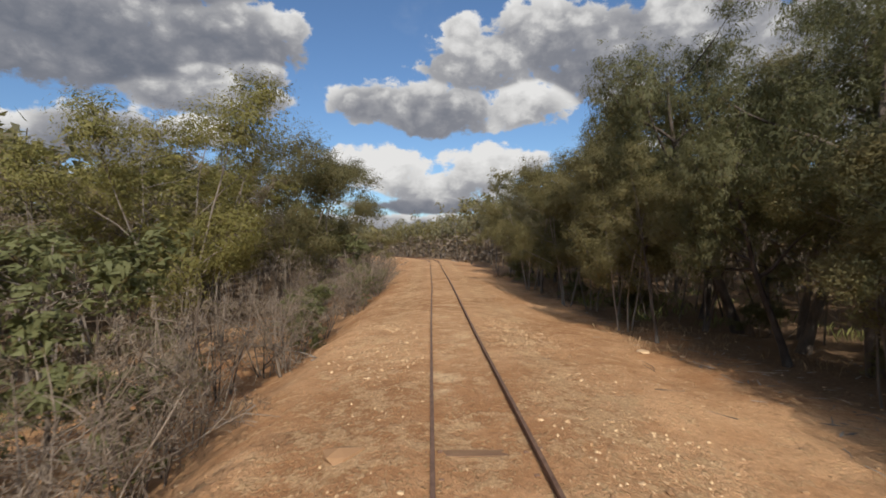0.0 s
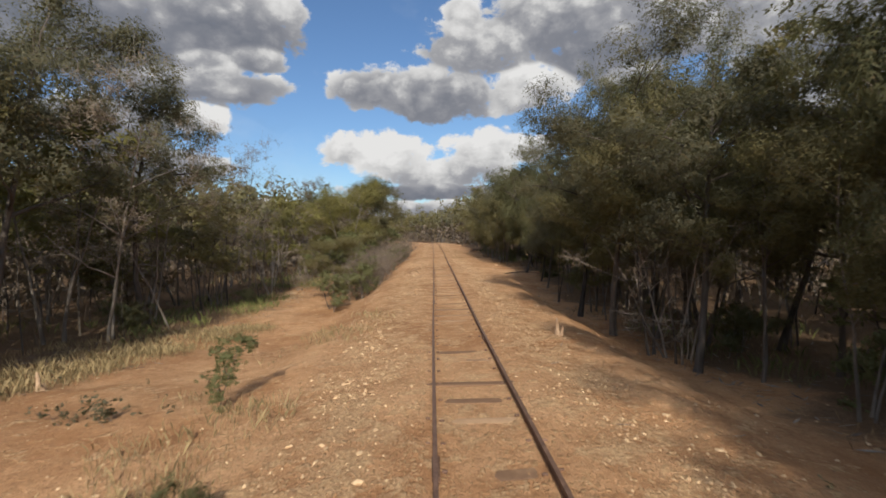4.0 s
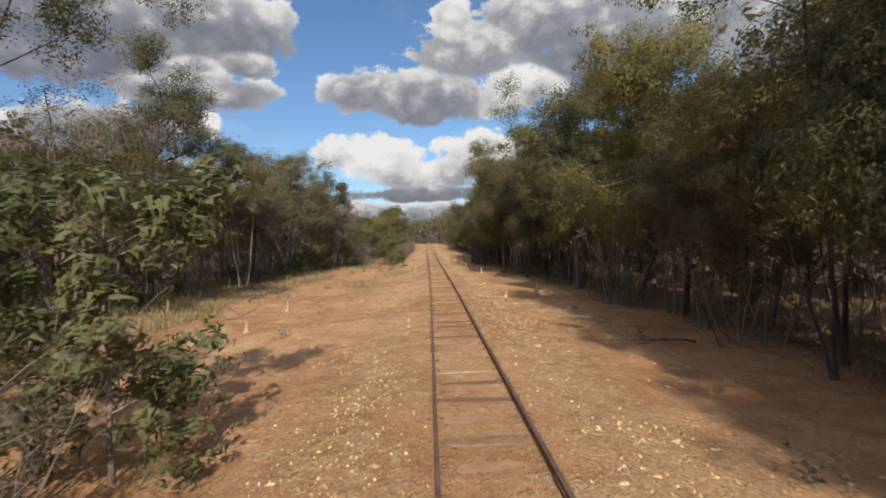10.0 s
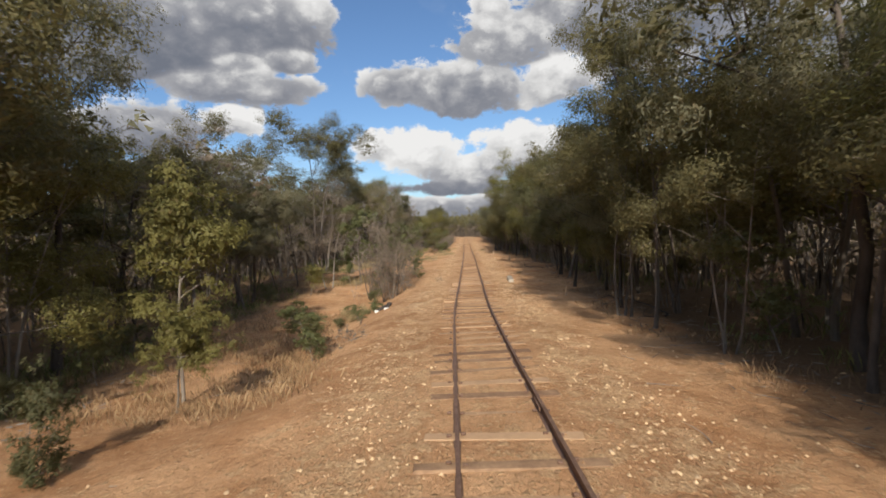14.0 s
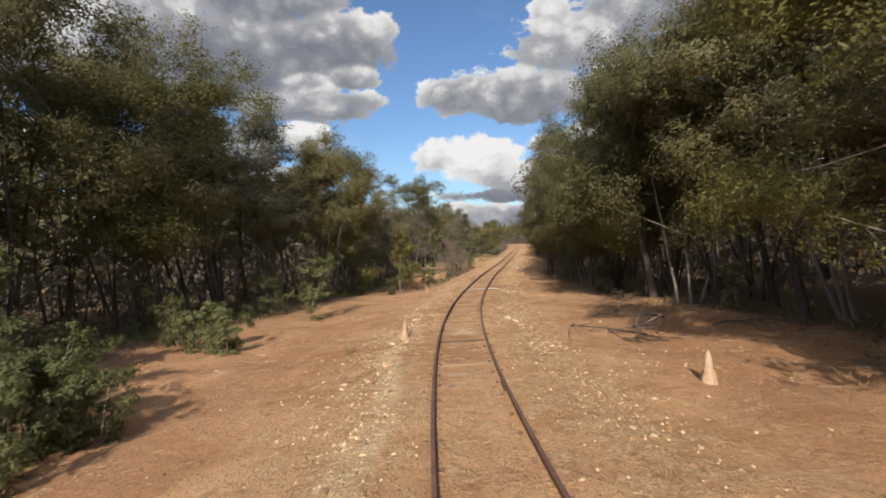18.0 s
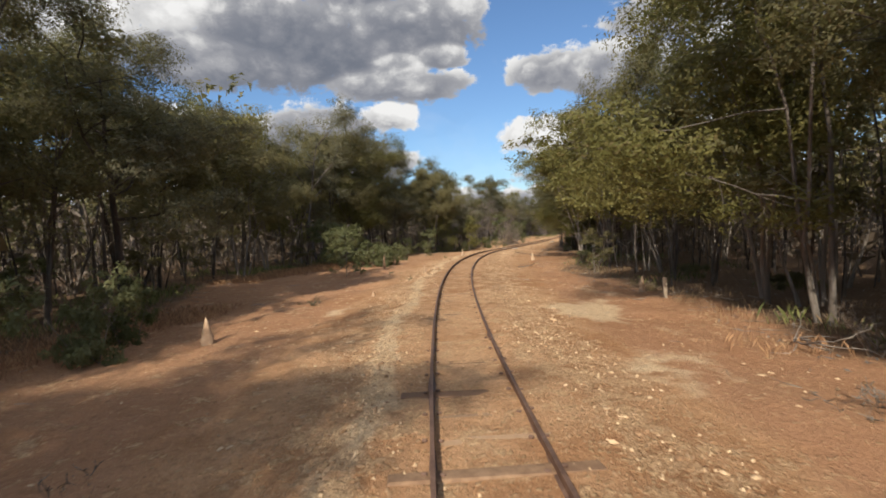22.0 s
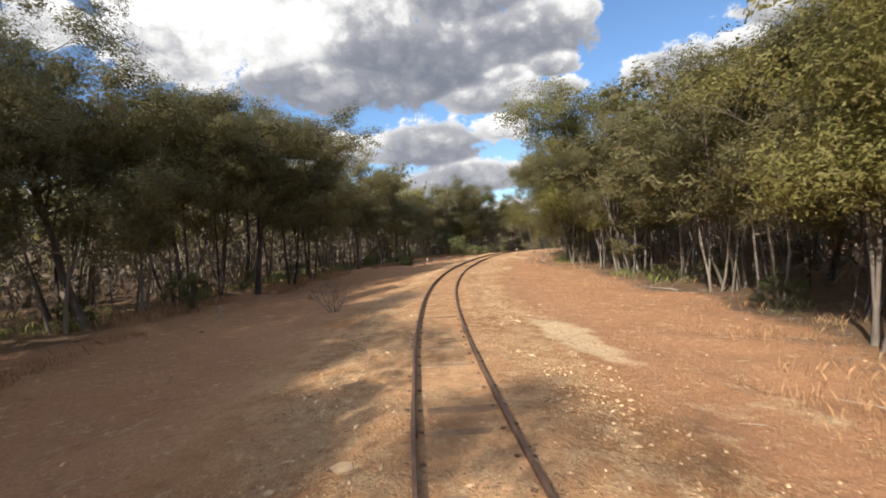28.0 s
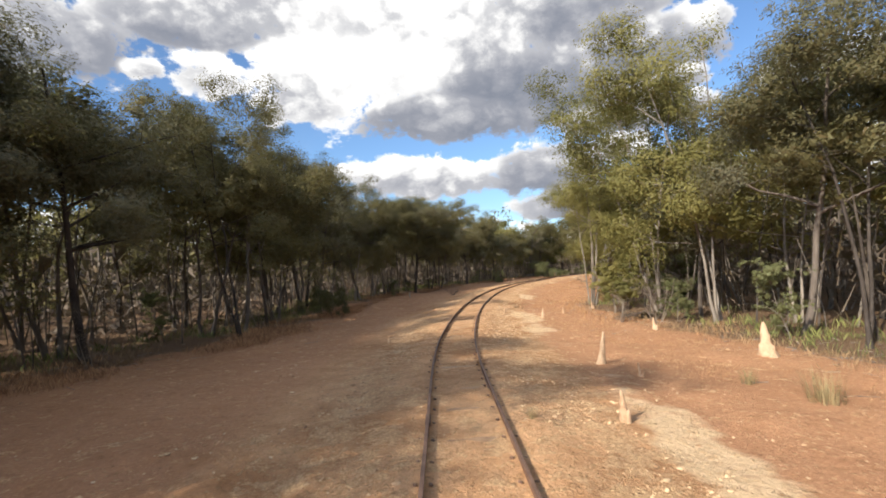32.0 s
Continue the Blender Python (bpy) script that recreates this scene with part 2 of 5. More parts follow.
def leaf_material(name, dark, light, dry=0.10, through=0.44):
    """Leaves: colour varies leaf by leaf and tree by tree, some light shines through."""
    m, k, bsdf, out = material(name)
    island = k.add("ShaderNodeNewGeometry").outputs["Random Per Island"]
    whole = k.add("ShaderNodeObjectInfo").outputs["Random"]
    pos = k.add("ShaderNodeNewGeometry").outputs["Position"]
    patch = k.math("ADD", k.math("MULTIPLY", k.noise(pos, 0.9, 3.0), 0.6), k.math("MULTIPLY", k.noise(pos, 9.0, 3.0, 0.7), 0.4))
    f = k.math("ADD", k.math("MULTIPLY", island, 0.30), k.math("ADD", k.math("MULTIPLY", whole, 0.42), k.math("MULTIPLY", k.math("SUBTRACT", patch, 0.5), 0.9)), clamp=True)
    col = k.mix(f, (*dark, 1), (*light, 1))
    brown = k.math("GREATER_THAN", k.math("FRACT", k.math("MULTIPLY", island, 17.3)), 1.0 - dry)
    col = k.mix(k.math("MULTIPLY", brown, 0.7), col, (0.13, 0.085, 0.035, 1))
    k.put(bsdf.inputs["Base Color"], col)
    bsdf.inputs["Roughness"].default_value = 0.6
    tr, mx = k.add("ShaderNodeBsdfTranslucent"), k.add("ShaderNodeMixShader")
    k.put(tr.inputs[0], k.mix(0.5, col, (0.17, 0.17, 0.05, 1)))
    mx.inputs[0].default_value = through
    k.l.new(bsdf.outputs[0], mx.inputs[1])
    k.l.new(tr.outputs[0], mx.inputs[2])
    k.l.new(mx.outputs[0], out.inputs[0])
    return m


def bark_material(name, dark, light, scale=6.0):
    m, k, bsdf, out = material(name)
    tc = k.add("ShaderNodeTexCoord").outputs["Object"]
    stretch = k.vmath("MULTIPLY", tc, (1.0, 1.0, 0.22))
    n1, n2 = k.noise(stretch, scale, 6.0, 0.65), k.noise(tc, 1.3, 3.0)
    whole = k.add("ShaderNodeObjectInfo").outputs["Random"]
    f = k.math("ADD", k.math("MULTIPLY", n1, 0.75), k.math("ADD", k.math("MULTIPLY", n2, 0.45), k.math("MULTIPLY", whole, 0.35)))
    k.put(bsdf.inputs["Base Color"], k.mix(k.smooth(f, 0.45, 1.1), (*dark, 1), (*light, 1)))
    bsdf.inputs["Roughness"].default_value = 0.9
    bump(k, bsdf, n1, 0.7, 0.03)
    return m


def plain_material(name, a, b, scale=8.0, rough=0.85, metal=0.0, strength=0.4, per_island=0.0, dist=0.015):
    m, k, bsdf, out = material(name)
    tc = k.add("ShaderNodeNewGeometry").outputs["Position"]
    n1, n2 = k.noise(tc, scale, 6.0, 0.65), k.noise(tc, scale * 0.17, 3.0)
    f = k.math("ADD", k.math("MULTIPLY", n1, 0.6), k.math("MULTIPLY", n2, 0.5))
    if per_island:
        isl = k.add("ShaderNodeNewGeometry").outputs["Random Per Island"]
        obj = k.add("ShaderNodeObjectInfo").outputs["Random"]
        f = k.math("ADD", f, k.math("MULTIPLY", k.math("SUBTRACT", k.math("FRACT", k.math("ADD", isl, obj)), 0.5), per_island))
    k.put(bsdf.inputs["Base Color"], k.mix(k.smooth(f, 0.3, 0.85), (*a, 1), (*b, 1)))
    bsdf.inputs["Roughness"].default_value, bsdf.inputs["Metallic"].default_value = rough, metal
    bump(k, bsdf, n1, strength, dist)
    return m


def ground_material():
    m, k, bsdf, out = material("dry_earth")
    pos = k.add("ShaderNodeNewGeometry").outputs["Position"]
    at = {}
    for n in ("litter", "gravel", "red", "sand"):
        node = k.add("ShaderNodeAttribute")
        node.attribute_name = n
        at[n] = node.outputs["Fac"]
    big, mid, fine = k.noise(pos, 0.22, 4.0, 0.6), k.noise(pos, 1.3, 5.0, 0.6), k.noise(pos, 13.0, 6.0, 0.7)
    tiny = k.noise(pos, 55.0, 3.0, 0.6)
    clod = k.noise(pos, 4.2, 6.0, 0.72)
    earth = k.mix(k.smooth(k.math("ADD", k.math("MULTIPLY", big, 0.6), k.math("MULTIPLY", mid, 0.5)), 0.38, 0.72), (0.345, 0.172, 0.079, 1), (0.560, 0.330, 0.172, 1))
    redder = k.smooth(k.math("ADD", at["red"], k.math("MULTIPLY", k.math("SUBTRACT", mid, 0.5), 0.9)), 0.3, 0.9)
    earth = k.mix(k.math("MULTIPLY", redder, 0.8), earth, (0.385, 0.196, 0.104, 1))
    pale = k.smooth(k.math("ADD", at["sand"], k.math("MULTIPLY", k.math("SUBTRACT", mid, 0.5), 1.5)), 0.42, 0.80)
    earth = k.mix(k.math("MULTIPLY", pale, 0.75), earth, (0.680, 0.500, 0.300, 1))
    # small stones set in the earth
    vor = k.add("ShaderNodeTexVoronoi")
    vor.feature = "F1"
    k.put(vor.inputs["Vector"], k.vmath("ADD", pos, k.vmath("SCALE", k.noise(pos, 9.0, 2.0, 0.5, True), scale=0.06)))
    vor.inputs["Scale"].default_value = 13.0
    cell = k.add("ShaderNodeSeparateColor")
    k.put(cell.inputs[0], vor.outputs["Color"])
    amount = k.math("ADD", k.math("MULTIPLY", at["gravel"], 0.75), k.math("MULTIPLY", k.math("SUBTRACT", mid, 0.5), 0.6))
    stone = k.math("MULTIPLY", k.math("LESS_THAN", cell.outputs[0], amount), k.smooth(vor.outputs["Distance"], 0.42, 0.26))
    earth = k.mix(k.math("MULTIPLY", stone, 0.75), earth, k.mix(cell.outputs[1], (0.33, 0.195, 0.095, 1), (0.55, 0.375, 0.20, 1)))
    pebble = k.add("ShaderNodeTexVoronoi")
    k.put(pebble.inputs["Vector"], k.vmath("ADD", pos, k.vmath("SCALE", k.noise(pos, 21.0, 2.0, 0.5, True), scale=0.04)))
    pebble.inputs["Scale"].default_value = 29.0
    kind = k.add("ShaderNodeSeparateColor")
    k.put(kind.inputs[0], pebble.outputs["Color"])
    grit = k.math("MULTIPLY", k.math("LESS_THAN", kind.outputs[0], k.math("ADD", amount, 0.16)), k.smooth(pebble.outputs["Distance"], 0.44, 0.22))
    earth = k.mix(k.math("MULTIPLY", grit, 0.7), earth, k.mix(kind.outputs[1], (0.27, 0.150, 0.070, 1), (0.62, 0.430, 0.235, 1)))
    earth = k.mix(k.math("MULTIPLY", k.smooth(clod, 0.56, 0.72), 0.55), earth, (0.600, 0.385, 0.190, 1))
    earth = k.mix(k.math("MULTIPLY", k.smooth(clod, 0.46, 0.33), 0.5), earth, (0.230, 0.118, 0.055, 1))
    # pale broken rubble in patches, thickest on the shoulders
    patch = k.math("ADD", k.noise(pos, 2.1, 8.0, 0.74), k.math("ADD", k.math("MULTIPLY", at["gravel"], 0.13), k.math("MULTIPLY", k.math("SUBTRACT", fine, 0.5), 0.22)))
    rubble = k.smooth(patch, 0.585, 0.635)
    crumbs = k.smooth(k.noise(pos, 24.0, 5.0, 0.7), 0.40, 0.60)
    earth = k.mix(k.math("MULTIPLY", rubble, 0.66), earth, k.mix(crumbs, (0.480, 0.285, 0.145, 1), (0.740, 0.505, 0.285, 1)))
    # leaf litter and dead grass under the trees
    litter = k.mix(fine, (0.070, 0.045, 0.029, 1), (0.200, 0.132, 0.080, 1))
    lf = k.smooth(k.math("ADD", at["litter"], k.math("MULTIPLY", k.math("SUBTRACT", mid, 0.5), 0.9)), 0.30, 0.80)
    earth = k.mix(k.math("MULTIPLY", lf, 0.9), earth, litter)
    speck = k.smooth(tiny, 0.36, 0.66)
    grain = k.math("ADD", k.math("MULTIPLY", fine, 0.75), k.math("ADD", k.math("MULTIPLY", speck, 0.26), 0.48))
    k.put(bsdf.inputs["Base Color"], k.vmath("SCALE", earth, scale=grain))
    bsdf.inputs["Roughness"].default_value = 0.95
    bsdf.inputs["Specular IOR Level"].default_value = 0.1
    hgt = k.math("ADD", k.math("ADD", k.math("ADD", k.math("MULTIPLY", clod, 1.1), k.math("MULTIPLY", k.math("MULTIPLY", rubble, crumbs), 0.3)), k.math("MULTIPLY", grit, 0.5)), k.math("MULTIPLY", fine, 0.7))
    hgt = k.math("ADD", hgt, k.math("ADD", k.math("MULTIPLY", stone, 0.5), k.math("MULTIPLY", tiny, 0.25)))
    bump(k, bsdf, hgt, 0.9, 0.045)
    return m


EARTH = ground_material()
RAIL_STEEL = plain_material("rusty_rail_steel", (0.090, 0.050, 0.034), (0.24, 0.142, 0.096), 30.0, 0.6, 0.2, 0.25, 0.0, 0.004)
SLEEPER_WOOD = plain_material("weathered_sleeper", (0.18, 0.102, 0.058), (0.42, 0.265, 0.150), 9.0, 0.92, 0.0, 0.6, 0.5)
SLEEPER_PALE = plain_material("pale_concrete_sleeper", (0.32, 0.275, 0.23), (0.50, 0.455, 0.40), 12.0, 0.9, 0.0, 0.3)
STONE = plain_material("ballast_stone", (0.28, 0.160, 0.082), (0.60, 0.415, 0.240), 10.0, 0.9, 0.0, 0.4, 0.9)
MOUND = plain_material("termite_clay", (0.34, 0.205, 0.118), (0.55, 0.39, 0.25), 12.0, 0.95, 0.0, 0.9, 0.2, 0.04)
CONCRETE = plain_material("old_concrete", (0.24, 0.20, 0.15), (0.44, 0.38, 0.30), 7.0, 0.92, 0.0, 0.5)
WHITE_PAINT = plain_material("chipped_white_paint", (0.62, 0.58, 0.52), (0.80, 0.78, 0.74), 9.0, 0.7, 0.0, 0.3)
POST_WOOD = plain_material("grey_post_wood", (0.24, 0.18, 0.125), (0.44, 0.35, 0.25), 14.0, 0.9, 0.0, 0.7)
DEAD_WOOD = plain_material("bleached_dead_wood", (0.13, 0.10, 0.078), (0.34, 0.285, 0.23), 9.0, 0.9, 0.0, 0.6, 0.5)
TWIG = plain_material("grey_twigs", (0.095, 0.070, 0.052), (0.27, 0.215, 0.165), 4.0, 0.9, 0.0, 0.3, 0.6)
GRASS_DRY = plain_material("dry_grass", (0.17, 0.100, 0.050), (0.33, 0.220, 0.115), 3.0, 0.85, 0.0, 0.0, 0.9)
GRASS_GREEN = plain_material("green_grass", (0.075, 0.085, 0.025), (0.19, 0.185, 0.060), 3.0, 0.8, 0.0, 0.0, 0.9)
GRASS_MIXED = plain_material("mixed_dry_grass", (0.160, 0.118, 0.056), (0.32, 0.240, 0.122), 3.0, 0.85, 0.0, 0.0, 0.9)
GRASS_ORANGE = plain_material("orange_dry_grass", (0.21, 0.105, 0.050), (0.44, 0.255, 0.125), 3.0, 0.85, 0.0, 0.0, 0.9)
BARK_DARK = bark_material("dark_rough_bark", (0.034, 0.026, 0.021), (0.150, 0.120, 0.096))
BARK_GREY = bark_material("grey_smooth_bark", (0.075, 0.060, 0.048), (0.27, 0.225, 0.18))
BARK_PALE = bark_material("pale_smooth_bark", (0.14, 0.115, 0.092), (0.37, 0.315, 0.25))
LEAF_OLIVE = leaf_material("olive_leaves", (0.094, 0.083, 0.036), (0.276, 0.234, 0.102))
LEAF_GREY = leaf_material("grey_green_leaves", (0.092, 0.085, 0.052), (0.252, 0.228, 0.132))
LEAF_YELLOW = leaf_material("yellow_green_leaves", (0.120, 0.112, 0.032), (0.320, 0.275, 0.090), 0.06)
LEAF_DARK = leaf_material("dark_green_leaves", (0.073, 0.074, 0.035), (0.205, 0.192, 0.086), 0.08)
LEAF_FRESH = leaf_material("fresh_green_leaves", (0.100, 0.110, 0.040), (0.270, 0.265, 0.125), 0.04)
LEAF_DRY = leaf_material("dry_brown_leaves", (0.125, 0.092, 0.066), (0.270, 0.212, 0.155), 0.1, 0.15)


# ---------------------------------------------------------------- the line of the track
# s runs along the track the way the camera travels, d to the right as the camera looks (back along the line)
SG = np.arange(-340.0, 300.0, 0.5)
_k = np.interp(SG, BEND_S, BEND, left=0.0, right=0.0)
_k = _k - 0.007 * np.clip((-SG - 72) / 20, 0, 1) * np.clip((SG + 210) / 30, 0, 1)  # far ahead it bends away
_psi = np.concatenate([[0], np.cumsum((_k[1:] + _k[:-1]) * 0.25)])
_i0 = int(np.argmin(abs(SG)))
_psi -= _psi[_i0]
_m = (_psi[1:] + _psi[:-1]) / 2
_X = np.concatenate([[0], np.cumsum(np.sin(_m) * 0.5)])
_Y = np.concatenate([[0], np.cumsum(-np.cos(_m) * 0.5)])
_X, _Y = _X - _X[_i0], _Y - _Y[_i0]
_w = np.hanning(25)
_Z = np.convolve(np.pad(np.interp(SG, RISE_S, RISE), 12, "edge"), _w / _w.sum(), "valid")


def plan(s, d):
    """World x and y of places at s along the track and d beside it."""
    p = np.interp(s, SG, _psi)
    return np.interp(s, SG, _X) + d * np.cos(p), np.interp(s, SG, _Y) + d * np.sin(p)


def rail_top(s):
    return np.interp(s, SG, _Z)


def heading(s):
    return math.degrees(float(np.interp(s, SG, _psi)))


def value_noise(x, y, seed=0):
    """Smooth noise from -1 to 1 on arrays."""
    xi, yi = np.floor(x), np.floor(y)
    fx, fy = x - xi, y - yi
    fx, fy = fx * fx * (3 - 2 * fx), fy * fy * (3 - 2 * fy)

    def h(a, b):
        v = np.sin(a * 127.1 + b * 311.7 + seed * 74.7) * 43758.5453
        return 2 * (v - np.floor(v)) - 1

    return (h(xi, yi) * (1 - fx) + h(xi + 1, yi) * fx) * (1 - fy) + (h(xi, yi + 1) * (1 - fx) + h(xi + 1, yi + 1) * fx) * fy


def smoothstep(v, lo, hi):
    u = np.clip((np.asarray(v, float) - lo) / (hi - lo), 0, 1)
    return u * u * (3 - 2 * u)


# where the forest begins on each side, and how far the ground falls away there
LEFT_EDGE_S = (-340, -60, -14, -6, 5, 14, 27, 45, 60, 69, 78, 92, 104, 114, 125, 146, 156, 166, 175, 184, 300)
LEFT_EDGE_D = (6.5, 8.5, 9.0, 11.5, 12.5, 11.5, 13.5, 10.5, 11.0, 9.0, 10.0, 11.0, 13.5, 10.8, 12.5, 12.0, 12.5, 10.5, 11.0, 14.0, 14.5)
RIGHT_EDGE_S = (-340, -52, -26, -15, 0, 13, 25, 40, 54, 65, 76, 84, 92, 100, 110, 116, 124, 134, 142, 152, 158, 164, 172, 182, 300)
RIGHT_EDGE_D = (6.0, 6.0, 6.6, 6.3, 6.0, 6.2, 6.4, 7.4, 6.0, 5.6, 6.0, 8.0, 9.5, 6.5, 6.5, 8.0, 7.0, 8.0, 8.5, 9.5, 8.8, 7.0, 8.0, 10.0, 10.5)
BANK_S = (-340, -7, 2, 42, 52, 66, 74, 300)
BANK_FALL = (0.85, 0.85, 0.0, 0.0, 0.7, 0.7, 0.05, 0.05)
BANK_RIGHT_S = (-340, -24, -14, -2, 6, 300)
BANK_RIGHT_FALL = (0.1, 0.1, 0.55, 0.55, 0.0, 0.0)


def edge(s, side):
    return np.interp(s, LEFT_EDGE_S, LEFT_EDGE_D) if side < 0 else np.interp(s, RIGHT_EDGE_S, RIGHT_EDGE_D)


def ground_z(s, d):
    s, d = np.asarray(s, float), np.asarray(d, float)
    a = np.abs(d)
    z = rail_top(s) + np.interp(a, (0, 1.3, 2.4, 4.0, 6.0, 12.0), (-0.122, -0.125, -0.215, -0.33, -0.39, -0.40))
    # dirt heaped over the sleeper ends, and a windrow of broken stone along the shoulder
    z = z + np.interp(a, (0.36, 0.54, 0.80, 1.08, 1.4), (0.0, 0.016, 0.050, 0.044, 0.0)) * (1 - smoothstep(s, 48, 53) * smoothstep(s, 80, 76)) * (1 - 0.9 * smoothstep(s, 120, 123) * smoothstep(s, 135, 132))
    z = z + 0.05 * np.exp(-((d + 1.5) / 0.28) ** 2) * smoothstep(s, 78, 92) * smoothstep(s, 150, 138) * (1 + value_noise(s * 0.8, s * 0, 14))
    z = z + (0.09 + 0.05 * value_noise(s * 0.6, s * 0, 15)) * np.exp(-((d + 4.75 + 0.25 * np.sin(s * 0.35)) / 0.32) ** 2) * smoothstep(s, 14, 24) * smoothstep(s, 47, 42)
    z = z - np.where(d < 0, np.interp(s, BANK_S, BANK_FALL) * smoothstep(a, 2.6, 5.0), np.interp(s, BANK_RIGHT_S, BANK_RIGHT_FALL) * smoothstep(a, 3.0, 4.8))
    x, y = plan(s, d)
    calm = np.interp(a, (0, 0.9, 1.6, 4, 12, 40), (0.009, 0.014, 0.042, 0.065, 0.10, 0.25))
    z = z + calm * (value_noise(x * 0.9, y * 0.9, 1) + 0.5 * value_noise(x * 2.7, y * 2.7, 2))
    # a shallow vehicle rut beside the line
    rut = np.exp(-((d + 6.6 + 0.5 * np.sin(s * 0.09)) / 0.45) ** 2) + np.exp(-((d + 5.1 + 0.5 * np.sin(s * 0.09)) / 0.4) ** 2)
    return z - 0.07 * rut * smoothstep(s, 12, 26) * smoothstep(s, 50, 38)


def mesh_from(name, verts, faces, mat, smooth=False):
    me = bpy.data.meshes.new(name)
    rows = faces.tolist() if isinstance(faces, np.ndarray) else faces
    rows = [q[:3] if len(q) == 4 and q[2] == q[3] else q for q in rows]
    me.from_pydata(np.asarray(verts, float).tolist(), [], rows)
    me.materials.append(mat)
    if smooth:
        me.polygons.foreach_set("use_smooth", np.ones(len(me.polygons), bool))
    me.update()
    return me


def part(name, me, parent, label="", place=None):
    ob = new(name, me)
    ob.parent = parent
    if place is not None:
        ob.matrix_basis = place
    return tagged(ob, label) if label else ob


# pale sandy patches: along, beside, half length, half width, strength
SAND_PATCHES = (
    (157.5, 3.0, 2.5, 0.7, 0.8), (163.0, 4.5, 1.2, 0.9, 0.6), (170.5, 2.8, 2.2, 0.8, 0.9), (175.5, 2.8, 1.6, 0.8, 0.6), (188.5, 2.9, 2.5, 0.6, 0.7),
    (133.4, 3.1, 2.5, 0.5, 0.8), (116.6, 3.1, 1.6, 1.1, 0.9), (115.2, -3.7, 0.8, 0.5, 0.9), (122.4, 2.9, 2.0, 0.6, 0.7), (126.6, 2.1, 0.8, 0.4, 0.7),
    (90.5, 0.1, 0.9, 0.5, 0.8), (88.1, 1.5, 1.0, 0.6, 0.8), (131.9, -0.2, 0.5, 0.5, 0.8), (9.0, -2.4, 4.0, 1.0, 0.5), (9.2, 2.0, 5.0, 0.6, 0.5), (58.0, -1.9, 8.0, 0.8, 0.55),
)


def build_ground():
    ss = np.concatenate([np.arange(-330, -70, 4.0), np.arange(-70, 205, 0.4), np.arange(205, 290, 4.0)])
    half = np.concatenate([np.arange(0, 8, 0.27), np.arange(8, 20, 0.8), np.array([22, 25, 30, 38, 48, 62, 80.0])])
    dd = np.concatenate([-half[:0:-1], half])
    S, D = np.meshgrid(ss, dd, indexing="ij")
    x, y = plan(S, D)
    z = ground_z(S, D)
    nr, nc = S.shape
    verts = np.stack([x, y, z], -1).reshape(-1, 3)
    idx = np.arange(nr * nc).reshape(nr, nc)
    faces = np.stack([idx[:-1, :-1], idx[1:, :-1], idx[1:, 1:], idx[:-1, 1:]], -1).reshape(-1, 4)
    # carry the rim out to the horizon
    rim = np.concatenate([idx[0, :], idx[1:, -1], idx[-1, -2::-1], idx[-2:0:-1, 0]])
    mid = np.array([20.0, -30.0])
    out = verts[rim, :2] - mid
    far = mid + out / np.linalg.norm(out, axis=1)[:, None] * 3500
    n0 = len(verts)
    verts = np.concatenate([verts, np.column_stack([far, np.full(len(far), -1.0)])])
    r2 = np.arange(len(rim))
    nx = (r2 + 1) % len(rim)
    faces = np.concatenate([faces, np.stack([rim[r2], rim[nx], n0 + nx, n0 + r2], -1)])
    me = mesh_from("ground", verts, faces, EARTH, True)
    s, d = S.ravel(), D.ravel()
    a = np.abs(d)
    wob = value_noise(x.ravel() * 0.45, y.ravel() * 0.45, 5)
    eg = np.where(d < 0, edge(s, -1), edge(s, 1))
    tail = np.zeros(len(far))
    litter = smoothstep(a + wob * 0.9, eg - 2.2, eg + 1.0)
    gravel = np.exp(-((a - 1.75) / 0.8) ** 2) * 0.72 + 0.30 * np.exp(-(a / 0.9) ** 2) + 0.12
    red = smoothstep(s, 100, 150) * smoothstep(d, 1.5, 4.0) + 0.55 * smoothstep(s, 60, 110) * smoothstep(a, 2.2, 4.0) + 0.25 * smoothstep(a, 3, 5)
    sand = 0.30 * smoothstep(s, 10, -30) * smoothstep(a, 6, 2)
    sand = sand + 0.95 * np.exp(-((d + 1.45 + 0.15 * np.sin(s * 0.7)) / 0.34) ** 2) * smoothstep(s, 80, 94) * smoothstep(s, 148, 136) + 0.12 * smoothstep(a, 1.0, 0.2)
    # pale wheel tracks beside the line, and the lower track below the bank
    wheel = np.exp(-((d + 7.4 + 0.4 * np.sin(s * 0.09)) / 0.55) ** 2) + np.exp(-((d + 5.9 + 0.4 * np.sin(s * 0.09)) / 0.45) ** 2)
    sand = sand + 0.50 * wheel * smoothstep(s, 14, 26) * smoothstep(s, 47, 40) + 0.45 * np.exp(-((d + 5.6) / 0.6) ** 2) * smoothstep(s, 82, 90) * smoothstep(s, 108, 102)
    sand = sand + 0.7 * np.exp(-((d + 9.3) / 1.0) ** 2) * smoothstep(s, -45, -40) * smoothstep(s, -12, -20) + 0.5 * np.exp(-((d - 4.6 + wob) / 0.8) ** 2) * smoothstep(s, 108, 113) * smoothstep(s, 128, 120)
    litter = litter * (1 - 0.9 * np.exp(-((d + 9.3) / 1.2) ** 2) * smoothstep(s, -45, -40) * smoothstep(s, -12, -20))
    sand = sand + 0.42 * np.exp(-((d - 2.85 + 0.3 * np.sin(s * 0.5) + 0.5 * wob) / 0.55) ** 2) * smoothstep(s, 151, 155)
